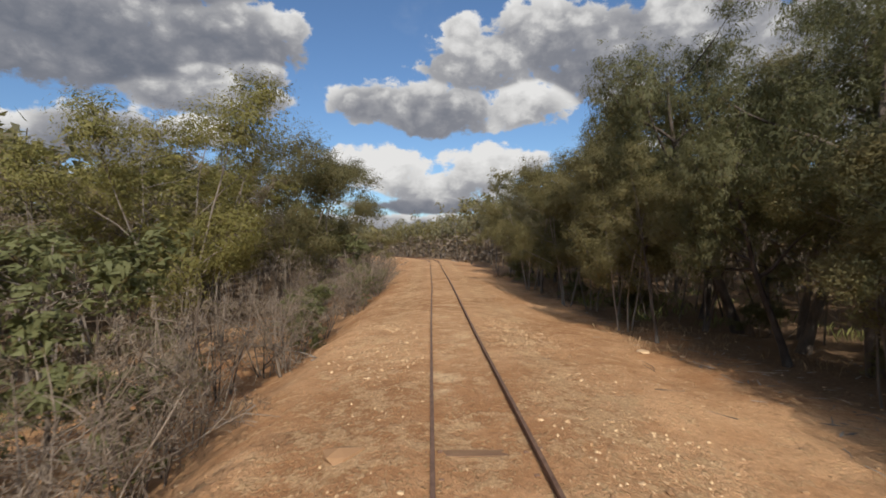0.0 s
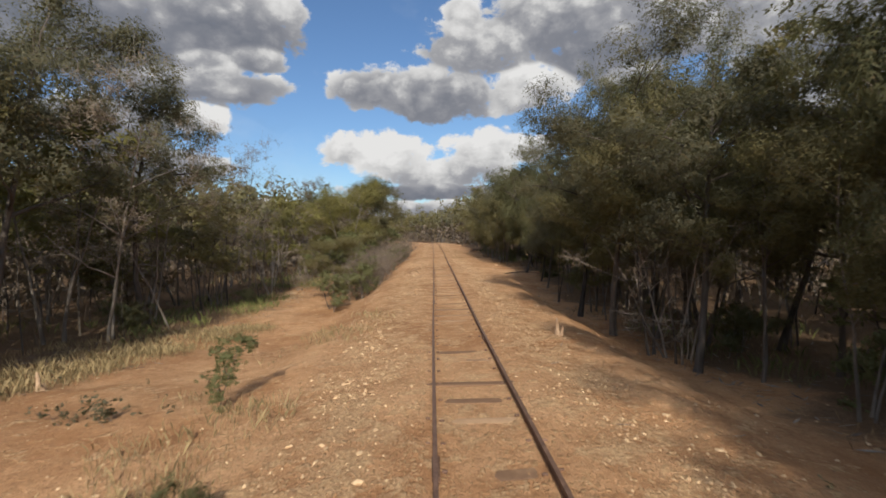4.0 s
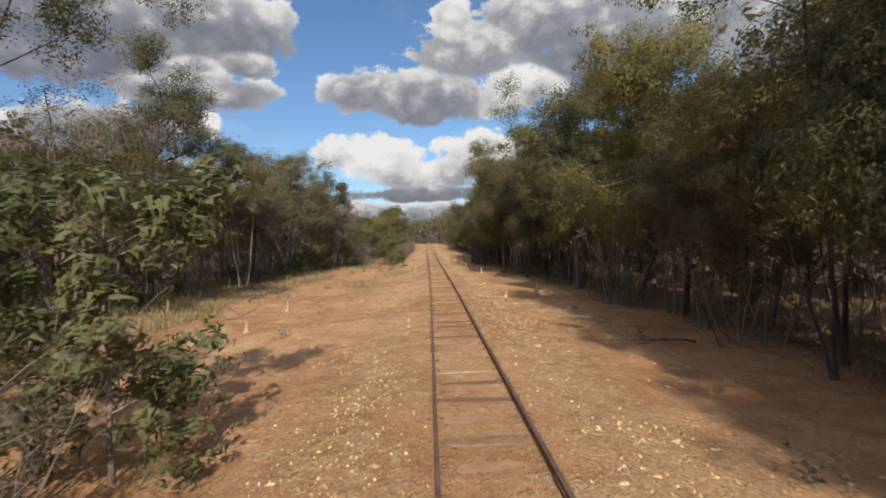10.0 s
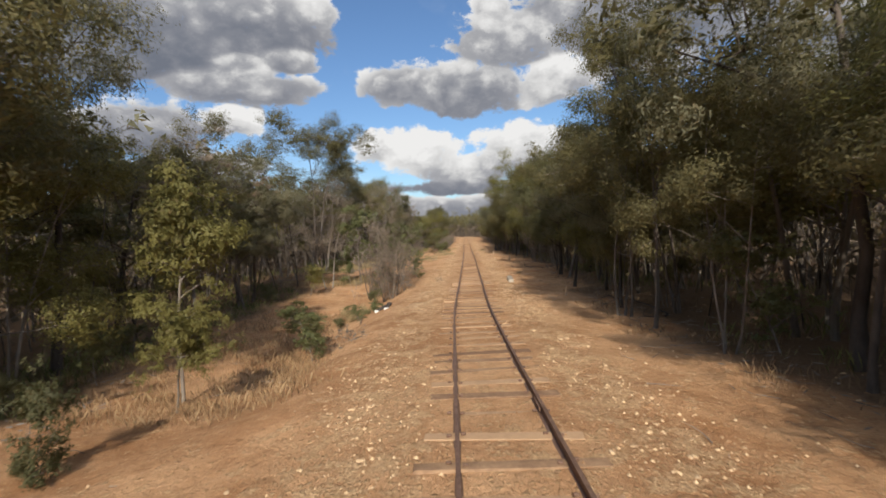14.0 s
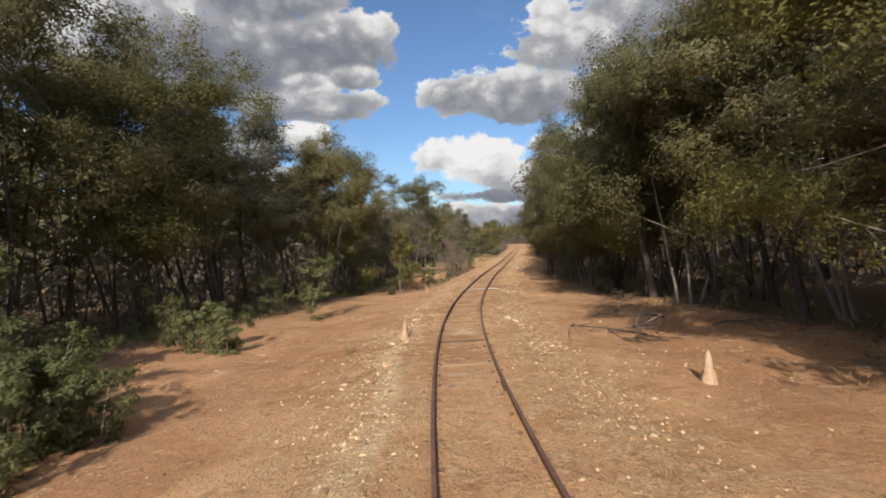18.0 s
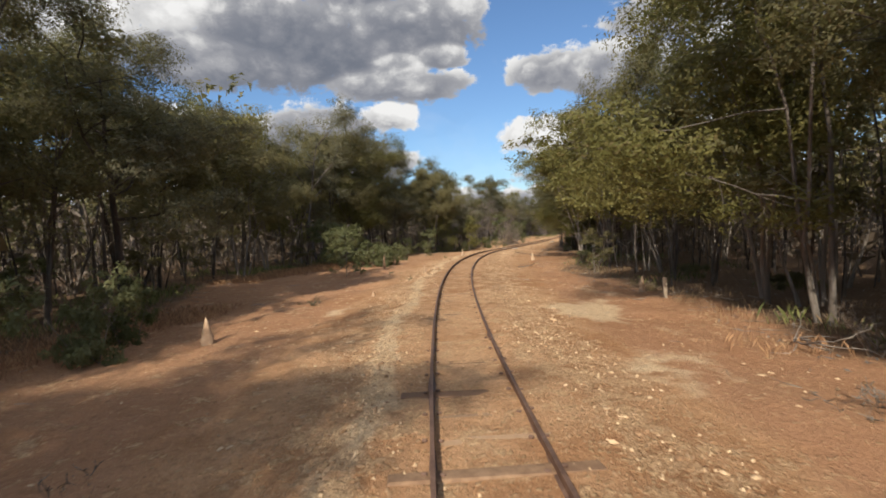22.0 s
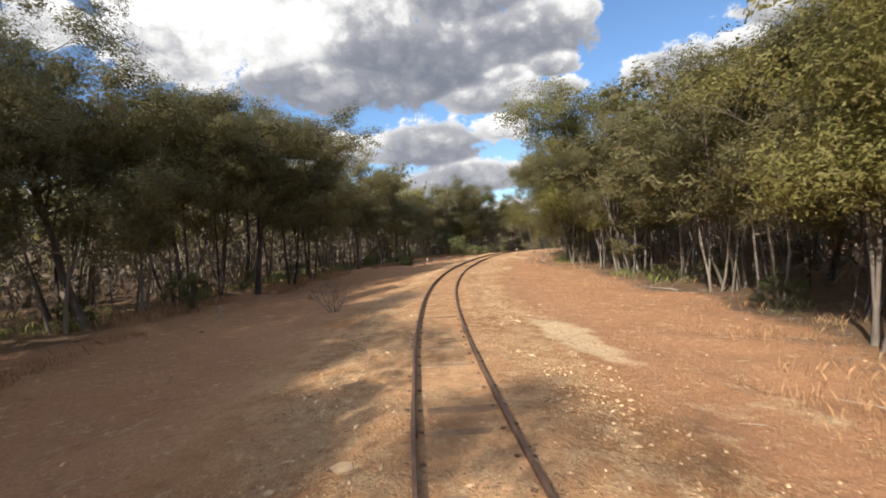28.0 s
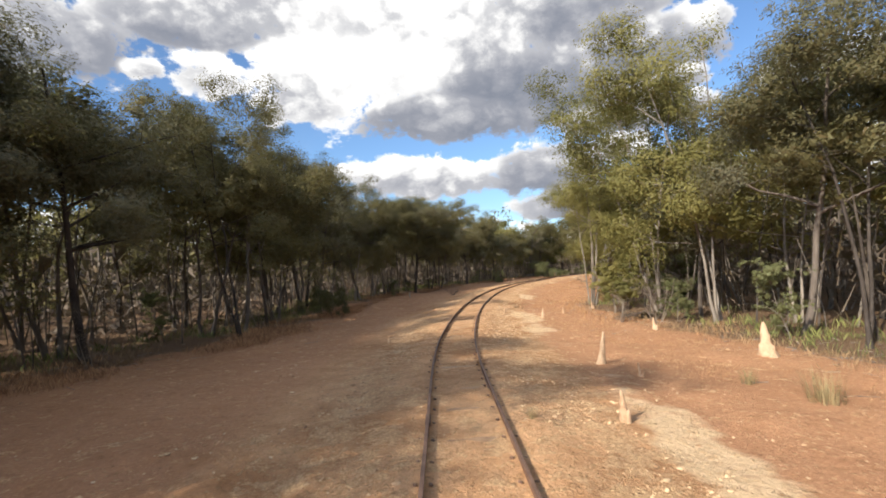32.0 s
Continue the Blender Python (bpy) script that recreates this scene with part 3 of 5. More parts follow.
    for ps, pd, ls, ld, amp in SAND_PATCHES:
        sand = sand + amp * np.exp(-((s - ps) / ls) ** 2 - ((d - pd) / ld) ** 2)
    for name, values in (("litter", litter), ("gravel", gravel), ("red", red), ("sand", sand)):
        at = me.attributes.new(name, "FLOAT", "POINT")
        at.data.foreach_set("value", np.concatenate([values, tail + (1.0 if name == "litter" else 0.0)]).astype(np.float32))
    tagged(new("ground", me), "dry orange-brown earth with stones and leaf litter", "ground", kind="structure")


build_ground()


def sweep(profile, ss, d):
    """A profile (across, up) carried along the track at offset d."""
    p = np.interp(ss, SG, _psi)
    cx, cy = plan(ss, d)
    z = rail_top(ss)
    k = len(profile)
    v = np.zeros((len(ss), k, 3))
    for j, (a, u) in enumerate(profile):
        v[:, j] = np.stack([cx + a * np.cos(p), cy + a * np.sin(p), z + u], -1)
    faces = []
    for i in range(len(ss) - 1):
        for j in range(k):
            q = (j + 1) % k
            faces.append((i * k + j, i * k + q, (i + 1) * k + q, (i + 1) * k + j))
    return v.reshape(-1, 3), faces


def box_verts(lx, ly, lz, bev=0.0):
    """A chamfered block standing on z = 0."""
    bm = bmesh.new()
    bmesh.ops.create_cube(bm, size=1.0, matrix=Matrix.Translation((0, 0, lz / 2)) @ Matrix.Diagonal((lx, ly, lz, 1)))
    if bev:
        bmesh.ops.bevel(bm, geom=bm.edges[:], offset=bev, segments=1, affect="EDGES")
    bm.verts.index_update()
    v, f = [tuple(a.co) for a in bm.verts], [[a.index for a in q.verts] for q in bm.faces]
    bm.free()
    return np.array(v), f


def build_track():
    rng = np.random.default_rng(11)
    track = tagged(new("railway_track"), "narrow-gauge railway track half buried in dry earth", "railway track")
    head = [(-0.021, 0.0), (0.021, 0.0), (0.025, -0.005), (0.024, -0.026), (0.008, -0.038), (0.009, -0.112), (0.055, -0.128), (0.055, -0.138), (-0.055, -0.138), (-0.055, -0.128), (-0.009, -0.112), (-0.008, -0.038), (-0.024, -0.026), (-0.025, -0.005)]
    ss = np.concatenate([np.arange(-320, -70, 2.5), np.arange(-70, 226, 0.5)])
    for d in (-0.565, 0.565):
        wob = 0.012 * value_noise(ss * 0.16, ss * 0 + d, 9)
        v, f = sweep(head, ss, d + wob)
        part("rail", mesh_from("rail", v, f, RAIL_STEEL), track, "worn brown steel rail")
    # sleepers, some proud of the dirt and some nearly buried
    kinds = []
    for j in range(6):
        v, f = box_verts(1.95 + 0.12 * rng.uniform(-1, 1), 0.19 + 0.05 * rng.random(), 0.13, 0.012)
        v = v + 0.012 * rng.standard_normal(v.shape) * (0.4, 0.8, 0.5)
        kinds.append(mesh_from("sleeper", v, f, SLEEPER_WOOD))
    pale = mesh_from("sleeper", *box_verts(2.2, 0.13, 0.13, 0.012), SLEEPER_PALE)
    at, rest, spikes = -24.0, [], []
    while at < 198:
        x, y = plan(at, 0.03 * rng.standard_normal())
        white = abs(at - 76.3) < 0.36
        lift = rng.normal(-0.022, 0.011) + (0.024 if 8 < at < 77 else 0.020 if 122 < at < 134 else 0.017 if at < 8 else 0.008) + (0.02 if white else 0)
        place = pose(float(x), float(y), float(rail_top(at)) - 0.125 - 0.125 + lift, rng.normal(0, 0.5), rng.normal(0, 0.4), heading(at) + rng.normal(0, 1.6))
        part("sleeper", pale if white else kinds[rng.integers(6)], track, "pale grey concrete sleeper" if white else "", place)
        for d in (-0.565, 0.565):
            for q in (-0.085, 0.085):
                px, py = plan(at + rng.normal(0, 0.03), d + q)
                spikes.append((float(px), float(py), float(rail_top(at)) - 0.116 + rng.uniform(-0.012, 0.012)))
        at += 0.74 + 0.05 * rng.standard_normal()
    bv, bf = box_verts(0.06, 0.035, 0.032, 0.008)
    v = np.concatenate([bv + np.array(p) for p in spikes])
    f = [[i + len(bv) * j for i in q] for j in range(len(spikes)) for q in bf]
    tagged(part("spike_head", mesh_from("spike_head", v, f, RAIL_STEEL), track, "rusty spike heads"), kind="stuff")
    plate = mesh_from("fishplate", *box_verts(0.03, 0.46, 0.06, 0.008), RAIL_STEEL)
    for j, at in enumerate(np.arange(-20, 196, 12.2)):
        for d in (-0.565, 0.565):
            for q in (-0.026, 0.026):
                a2 = at + (6.1 if d > 0 else 0)
                x, y = plan(a2, d + q)
                part("fishplate", plate, track, "", pose(float(x), float(y), float(rail_top(a2)) - 0.10, 0, 0, heading(a2)))


build_track()


# ---------------------------------------------------------------- plants
def tube(points, radii, sides=5):
    """A tapered limb through points."""
    P, r = np.asarray(points, float), np.asarray(radii, float)
    t = np.gradient(P, axis=0)
    t /= np.linalg.norm(t, axis=1)[:, None] + 1e-9
    ref = np.where(np.abs(t[:, 2:3]) > 0.9, [[1.0, 0, 0]], [[0, 0, 1.0]])
    u = np.cross(t, ref)
    u /= np.linalg.norm(u, axis=1)[:, None] + 1e-9
    w = np.cross(t, u)
    ang = np.arange(sides) * 2 * np.pi / sides
    v = P[:, None] + r[:, None, None] * (np.cos(ang)[None, :, None] * u[:, None] + np.sin(ang)[None, :, None] * w[:, None])
    n = len(P)
    i = np.arange(n - 1)[:, None] * sides
    j = np.arange(sides)[None]
    q = (j + 1) % sides
    f = np.stack([i + j, i + q, i + sides + q, i + sides + j], -1).reshape(-1, 4)
    return v.reshape(-1, 3), f


class Soup:
    """Collects pieces into one mesh."""

    def __init__(self):
        self.v, self.f, self.n, self.round = [], [], 0, []

    def add(self, v, f, soft=None):
        self.v.append(v)
        self.f.append(np.asarray(f) + self.n)
        self.n += len(v)
        if soft is not None:
            self.round.append(soft)

    def mesh(self, name, mat, smooth=False):
        me = mesh_from(name, np.concatenate(self.v), np.concatenate(self.f), mat, smooth)
        if self.round:
            me.normals_split_custom_set_from_vertices(np.concatenate(self.round).tolist())
        return me


def leaf_blades(rng, centres, length, width, droop, out):
    """Pointed leaf blades that lie like scales on a clump, one triangle each."""
    n = len(centres)
    d = rng.standard_normal((n, 3))
    d[:, 2] = d[:, 2] * (1 - droop) - droop * 1.6
    nrm = out + 0.30 * rng.standard_normal((n, 3))
    d = d - nrm * ((d * nrm).sum(1) / (nrm * nrm).sum(1))[:, None]
    d /= np.linalg.norm(d, axis=1)[:, None] + 1e-9
    s = np.cross(d, nrm)
    s /= np.linalg.norm(s, axis=1)[:, None] + 1e-9
    ln = length * rng.uniform(0.6, 1.35, (n, 1))
    wd = width * rng.uniform(0.6, 1.3, (n, 1))
    a = centres - d * ln * 0.4
    v = np.stack([a - s * wd * 0.5, a + s * wd * 0.5, a + d * ln], 1).reshape(-1, 3)
    f = np.arange(3 * n).reshape(-1, 3)
    nrm = nrm / (np.linalg.norm(nrm, axis=1)[:, None] + 1e-9)
    return v, np.column_stack([f, f[:, 2]]), np.repeat(nrm, 3, 0)


def limb(rng, start, way, length, bend=0.25, lift=0.2, n=5):
    pts, p, d = [start], np.array(start, float), np.array(way, float)
    for _ in range(n):
        d = d + bend * rng.standard_normal(3) * (1, 1, 0.6)
        d[2] += lift
        d /= np.linalg.norm(d)
        p = p + d * length / n
        pts.append(p.copy())
    return np.array(pts), d


def grow(seed, height=10.0, stems=1, fork=0.38, spread=0.33, limbs=9, clumps=3, clump=0.85, leaves=62, leaf=(0.24, 0.075), droop=0.45, thick=0.13, lean=0.12, flat=0.75, bare=0.0, twigs=0):
    """One tree: limbs and leaf clumps. Returns trunk, branches and foliage as three soups."""
    rng = np.random.default_rng(seed)
    stem, wood, green = Soup(), Soup(), Soup()
    tips = []
    for st in range(stems):
        ang = rng.uniform(0, 2 * np.pi)
        way = np.array([math.cos(ang) * lean, math.sin(ang) * lean, 1.0]) * (1 if stems == 1 else 1)
        if stems > 1:
            way[:2] *= 2.0
        way /= np.linalg.norm(way)
        foot = np.array([0, 0, -0.25]) + (0 if stems == 1 else 1) * np.array([math.cos(ang), math.sin(ang), 0]) * 0.22
        hgt = height * rng.uniform(0.72, 0.86)
        P, d = limb(rng, foot, way, hgt, 0.07, 0.02, 8)
        r0 = thick * (1.0 if stems == 1 else 0.62) * rng.uniform(0.85, 1.15)
        rad = np.linspace(r0, r0 * 0.22, len(P))
        rad[0] *= 1.35
        stem.add(*tube(P, rad, 6))
        tips.append((P[-1], 1.0))
        for b in range(max(2, limbs // stems)):
            u = rng.uniform(fork, 0.98)
            at = np.array([np.interp(u * (len(P) - 1), np.arange(len(P)), P[:, c]) for c in range(3)])
            a2 = rng.uniform(0, 2 * np.pi)
            up = rng.uniform(0.15, 0.9)
            w2 = np.array([math.cos(a2), math.sin(a2), up])
            w2 /= np.linalg.norm(w2)
            ln = height * spread * rng.uniform(0.65, 1.15) * (1.15 - 0.5 * abs(u - 0.62))
            Q, d2 = limb(rng, at, w2, ln, 0.20, 0.05, 5)
            rr = r0 * (1 - 0.75 * u) * 0.75
            wood.add(*tube(Q, np.linspace(rr, rr * 0.25, len(Q)), 4))
            tips.append((Q[-1], 1.0))
            tips.append((Q[-2] + rng.standard_normal(3) * 0.3, 0.8))
            for c in range(clumps):
                q = rng.uniform(0.35, 0.95)
                a3 = np.array([np.interp(q * (len(Q) - 1), np.arange(len(Q)), Q[:, e]) for e in range(3)])
                w3 = d2 * 0.5 + rng.standard_normal(3) * (0.8, 0.8, 0.5)
                w3 /= np.linalg.norm(w3)
                T, _ = limb(rng, a3, w3, ln * rng.uniform(0.3, 0.55), 0.2, 0.06, 3)
                wood.add(*tube(T, np.linspace(rr * 0.35, 0.008, len(T)), 3))
                tips.append((T[-1], rng.uniform(0.6, 1.05)))
                for _ in range(twigs):
                    W, _e = limb(rng, T[rng.integers(1, len(T))], w3 + rng.standard_normal(3) * 0.7, ln * rng.uniform(0.2, 0.4), 0.3, 0.0, 3)
                    wood.add(*tube(W, np.linspace(max(rr * 0.2, 0.008), 0.004, len(W)), 3))
    heart = np.mean([p for p, _ in tips], 0)
    reach = np.max([np.linalg.norm(p - heart) for p, _ in tips]) + 1e-6
    for p, size in tips:
        if rng.random() < bare:
            continue
        n = int(leaves * size * size * rng.uniform(0.7, 1.3))
        if n < 2:
            continue
        # leaves sit in small sprays at the twig ends
        m = max(2, n // 15)
        ball = rng.standard_normal((m, 3))
        ball /= np.linalg.norm(ball, axis=1)[:, None] + 1e-6
        spray = ball * 0.72 * clump * size * rng.random((m, 1)) ** 0.42 * (1, 1, flat) * rng.uniform(0.8, 1.25, 3)
        pick = rng.integers(0, m, n)
        local = rng.standard_normal((n, 3)) * (1, 1, 0.75)
        off = spray[pick] + local * 0.115 * min(1.0, clump)
        dirs = ball[pick] * 0.7 + local * 0.38 + (p - heart) / reach * 0.7 + (0, 0, 0.35)
        green.add(*leaf_blades(rng, p + off, leaf[0], leaf[1], droop, dirs))
    return stem, wood, green


def dressed(stem, wood, green, bark, foliage):
    """Meshes of one tree: trunk with its limbs and a crown, or a bare trunk and its many thin branches."""
    if green.v:
        for v, f in zip(wood.v, wood.f):
            stem.add(v, f - f.min())
        return stem.mesh("trunk", bark, True), None, green.mesh("crown", foliage)
    return stem.mesh("trunk", bark, True), wood.mesh("branchwork", bark, True), None


def tree_maker(name, seeds, bark, foliage, label, category, group, **shape):
    """A set of models of one kind, each an Empty with its trunk and crown; they stand as the first of their kind when placed."""
    models = []
    for sd in seeds:
        stem, wood, green = grow(sd, **shape)
        models.append(dressed(stem, wood, green, bark, foliage))
    back = None
    if category == "tree" and shape["leaves"] > 100:
        rough = dict(shape)
        rough.update(leaves=int(shape["leaves"] * 0.17), leaf=(shape["leaf"][0] * 1.9, shape["leaf"][1] * 2.2), clumps=2)
        back = {"name": name, "models": [], "label": label, "category": category, "group": group, "tall": shape.get("height", 10.0), "used": [None] * 3}
        for sd in seeds[:3]:
            stem, wood, green = grow(sd + 500, **rough)
            back["models"].append(dressed(stem, wood, green, bark, foliage))
    return {"back": back, "name": name, "models": models, "label": label, "category": category, "group": group, "tall": shape.get("height", 10.0), "used": [None] * len(models)}


def ceiling(s, d):
    """How high the crowns reach there."""
    if d > 0:
        low = 6.4 if -26 < s < -15.5 else 9.8 if -42 < s <= -26 or 4.5 <= s < 11 else 8.3 if -3 < s < 4.5 else 9.6 if 44 < s < 62 else 10.8 if 36 < s <= 44 else 14.0
    else:
        low = 9.8 if -42 < s < -14 or 44 < s < 60 else 13.0
    return low + 0.25 * max(0.0, abs(d) - 10.0)


def plant(kind, s, d, height, turn, pick, label="", wide=1.0, tilt=(0, 0)):
    """Stands a tree or shrub of a kind beside the track, scaled to its height."""
    x, y = plan(s, d)
    z = float(ground_z(s, d)) - 0.03
    f = min(height, ceiling(s, d)) / kind["tall"]
    m = Matrix.LocRotScale((float(x), float(y), z), Euler((radians(tilt[0]), radians(tilt[1]), radians(turn))), Vector((f * wide, f * wide, f)))
    j = pick % len(kind["models"])
    if kind["used"][j] is None:
        ob = new(kind["name"])
        sm, wm, gm = kind["models"][j]
        part("trunk" if kind["category"] in ("tree", "sapling") else "stem", sm, ob)
        if wm:
            tagged(part("branchwork", wm, ob, "thin bleached dead branches"), kind="stuff")
        if gm:
            part("crown" if kind["category"] in ("tree", "sapling") else "foliage", gm, ob)
        tagged(ob, label or kind["label"], kind["category"], kind["group"])
        kind["used"][j] = ob
        ob.matrix_basis = m
        return ob
    src = kind["used"][j]
    keep = src.scale.copy()
    ob = copy_thing(src, m @ Matrix.Diagonal((1 / keep.x, 1 / keep.y, 1 / keep.z, 1)))
    if label:
        tagged(ob, label)
    return ob


EUCALYPT = tree_maker("eucalyptus_tree", (1, 2, 3, 4, 5, 6), BARK_DARK, LEAF_GREY, "tall eucalyptus with dark rough bark and grey-green crown", "tree", "bushland trees", height=11.0, fork=0.4, spread=0.25, limbs=11, clumps=3, clump=1.15, leaves=860, leaf=(0.115, 0.037), droop=0.5, thick=0.12)
IRONBARK = tree_maker("ironbark_tree", (11, 12, 13, 14), BARK_DARK, LEAF_OLIVE, "dark-trunked bush tree with a broad olive crown", "tree", "bushland trees", height=11.0, fork=0.46, spread=0.27, limbs=12, clumps=3, clump=1.2, leaves=900, leaf=(0.100, 0.042), droop=0.3, thick=0.11, stems=2, lean=0.06)
WATTLE = tree_maker("wattle_tree", (21, 22, 23, 24, 25), BARK_GREY, LEAF_OLIVE, "bushy wattle tree with thin grey stems and olive foliage", "tree", "wattle trees", height=8.0, fork=0.31, spread=0.25, limbs=12, clumps=3, clump=0.95, leaves=820, leaf=(0.085, 0.034), droop=0.2, thick=0.065, stems=3, lean=0.075)
GOLDEN = tree_maker("golden_wattle_tree", (31, 32, 33), BARK_GREY, LEAF_YELLOW, "wattle tree with yellow-green sunlit foliage", "tree", "wattle trees", height=8.0, fork=0.31, spread=0.24, limbs=12, clumps=3, clump=0.95, leaves=820, leaf=(0.085, 0.034), droop=0.15, thick=0.065, stems=3, lean=0.075)
GUM = tree_maker("white_gum_tree", (41, 43), BARK_PALE, LEAF_YELLOW, "multi-stemmed gum with pale smooth trunks and light crown", "tree", "bushland trees", height=8.6, fork=0.40, spread=0.30, limbs=24, clumps=2, clump=0.85, leaves=640, leaf=(0.100, 0.036), droop=0.5, thick=0.085, stems=8, lean=0.085)
WEEPER = tree_maker("weeping_gum_tree", (46, 47), BARK_DARK, LEAF_DARK, "dark gum tree with drooping leafy branches", "tree", "bushland trees", height=11.0, fork=0.26, spread=0.28, limbs=13, clumps=3, clump=1.1, leaves=760, leaf=(0.160, 0.034), droop=0.85, thick=0.15, flat=1.35)
THICKET = tree_maker("leafless_thicket_shrub", (51, 52, 53, 54), TWIG, LEAF_DRY, "dense grey twiggy shrub with few dry leaves", "shrub", "grey thicket shrubs", height=4.0, fork=0.10, spread=0.34, limbs=20, clumps=4, clump=0.55, leaves=22, leaf=(0.13, 0.016), droop=0.2, thick=0.05, stems=6, lean=0.2, twigs=2)
DEAD = tree_maker("dead_tree", (61, 62, 63), DEAD_WOOD, LEAF_DRY, "dead leafless tree with bleached forked branches", "tree", "dead trees", height=4.5, fork=0.18, spread=0.30, limbs=14, clumps=4, clump=0.3, leaves=0, thick=0.026, stems=2, lean=0.12, twigs=2)
SAPLING = tree_maker("young_gum_sapling", (71, 72, 73), BARK_GREY, LEAF_FRESH, "slender young gum sapling with grey-green leaves", "sapling", "saplings", height=3.0, fork=0.22, spread=0.22, limbs=12, clumps=2, clump=0.36, leaves=130, leaf=(0.085, 0.036), droop=0.45, thick=0.025, lean=0.06)
YOUNG_WATTLE = tree_maker("young_wattle", (76, 77, 78), BARK_GREY, LEAF_YELLOW, "young wattle with a feathery yellow-green crown", "sapling", "saplings", height=3.2, fork=0.45, spread=0.20, limbs=14, clumps=3, clump=0.42, leaves=200, leaf=(0.080, 0.024), droop=0.0, thick=0.035, lean=0.08)
BUSH = tree_maker("green_bush", (81, 82, 83), BARK_GREY, LEAF_DARK, "rounded dark green bush at the forest edge", "bush", "bushes", height=2.0, fork=0.08, spread=0.36, limbs=10, clumps=2, clump=0.45, leaves=220, leaf=(0.075, 0.036), droop=0.3, thick=0.025, stems=4, lean=0.2)
FRESH = tree_maker("fresh_green_bush", (86, 87, 88), BARK_GREY, LEAF_FRESH, "bright fresh green bush with broad leaves", "bush", "bushes", height=2.0, fork=0.10, spread=0.30, limbs=11, clumps=2, clump=0.42, leaves=170, leaf=(0.105, 0.040), droop=0.4, thick=0.025, stems=3, lean=0.16)
LOW = tree_maker("low_grey_shrub", (91, 92, 93), TWIG, LEAF_GREY, "low grey-green shrub on bare earth", "shrub", "low shrubs", height=0.6, fork=0.05, spread=0.45, limbs=14, clumps=2, clump=0.13, leaves=16, leaf=(0.06, 0.025), droop=0.2, thick=0.012, stems=5, lean=0.35)
TWIGGY = tree_maker("dry_twig_shrub", (96, 97), TWIG, LEAF_DRY, "small dry leafless shrub of thin grey twigs", "shrub", "low shrubs", height=0.8, fork=0.08, spread=0.42, limbs=14, clumps=3, clump=0.10, leaves=3, leaf=(0.05, 0.02), thick=0.008, stems=5, lean=0.3, twigs=2)
SLIM = tree_maker("slender_green_tree", (111, 112, 113), BARK_GREY, LEAF_YELLOW, "slender young tree with layered yellow-green leaves", "sapling", "saplings", height=3.0, fork=0.45, spread=0.30, limbs=12, clumps=3, clump=0.42, leaves=150, leaf=(0.10, 0.048), droop=0.2, thick=0.045, lean=0.06, flat=0.45)
BARE = tree_maker("half_bare_tree", (101, 102, 103), BARK_GREY, LEAF_DRY, "half-bare grey bush tree with sparse brownish leaves", "tree", "bushland trees", height=10.0, fork=0.32, spread=0.24, limbs=14, clumps=3, clump=0.85, leaves=210, leaf=(0.09, 0.024), droop=0.3, thick=0.09, stems=2, lean=0.08, twigs=2)


def straw_clump(seed):
    rng = np.random.default_rng(seed)
    soup = Soup()
    for _ in range(130):
        a, r = rng.uniform(0, 6.28), 0.26 * rng.random() ** 0.5
        b = np.array([math.cos(a) * r, math.sin(a) * r, -0.02])
        ln = rng.uniform(0.25, 0.6)
        lean = np.array([math.cos(a), math.sin(a), 0]) * rng.uniform(0.05, 0.35) + rng.standard_normal(3) * (0.06, 0.06, 0)
        side = np.array([-math.sin(a), math.cos(a), 0]) * 0.0045
        tip = b + np.array([0, 0, ln]) + lean * ln
        m = b + np.array([0, 0, ln * 0.6]) + lean * ln * 0.4
        soup.add(np.array([b - side, b + side, m + side * 0.8, m - side * 0.8]), np.array([[0, 1, 2, 3]]))
        soup.add(np.array([m - side * 0.8, m + side * 0.8, tip + side * 0.1, tip - side * 0.1]), np.array([[0, 1, 2, 3]]))
    return soup.mesh("dry_grass_clump", GRASS_MIXED)


STRAW = [straw_clump(q) for q in (1, 2, 3)]


def straw(s, d, h, turn, pick):
    x, y = plan(s, d)
    ob = new("dry_grass_clump", STRAW[pick % 3])
    ob.matrix_basis = Matrix.LocRotScale((float(x), float(y), float(ground_z(s, d))), Euler((0, 0, radians(turn))), Vector((h / 0.55,) * 3))
    return tagged(ob, "tuft of dry straw-coloured grass on bare earth", "grass tuft", "grass tufts")


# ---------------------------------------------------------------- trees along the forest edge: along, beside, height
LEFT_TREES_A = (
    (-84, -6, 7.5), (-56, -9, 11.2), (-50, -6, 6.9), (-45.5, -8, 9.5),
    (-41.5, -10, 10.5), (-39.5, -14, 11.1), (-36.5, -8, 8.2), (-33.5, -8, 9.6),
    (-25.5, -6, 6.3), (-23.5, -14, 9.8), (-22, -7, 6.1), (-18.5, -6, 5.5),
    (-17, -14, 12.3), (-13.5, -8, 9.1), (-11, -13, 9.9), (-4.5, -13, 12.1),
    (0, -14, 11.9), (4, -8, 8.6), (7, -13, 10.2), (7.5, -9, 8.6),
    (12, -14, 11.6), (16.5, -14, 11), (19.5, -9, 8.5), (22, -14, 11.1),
)
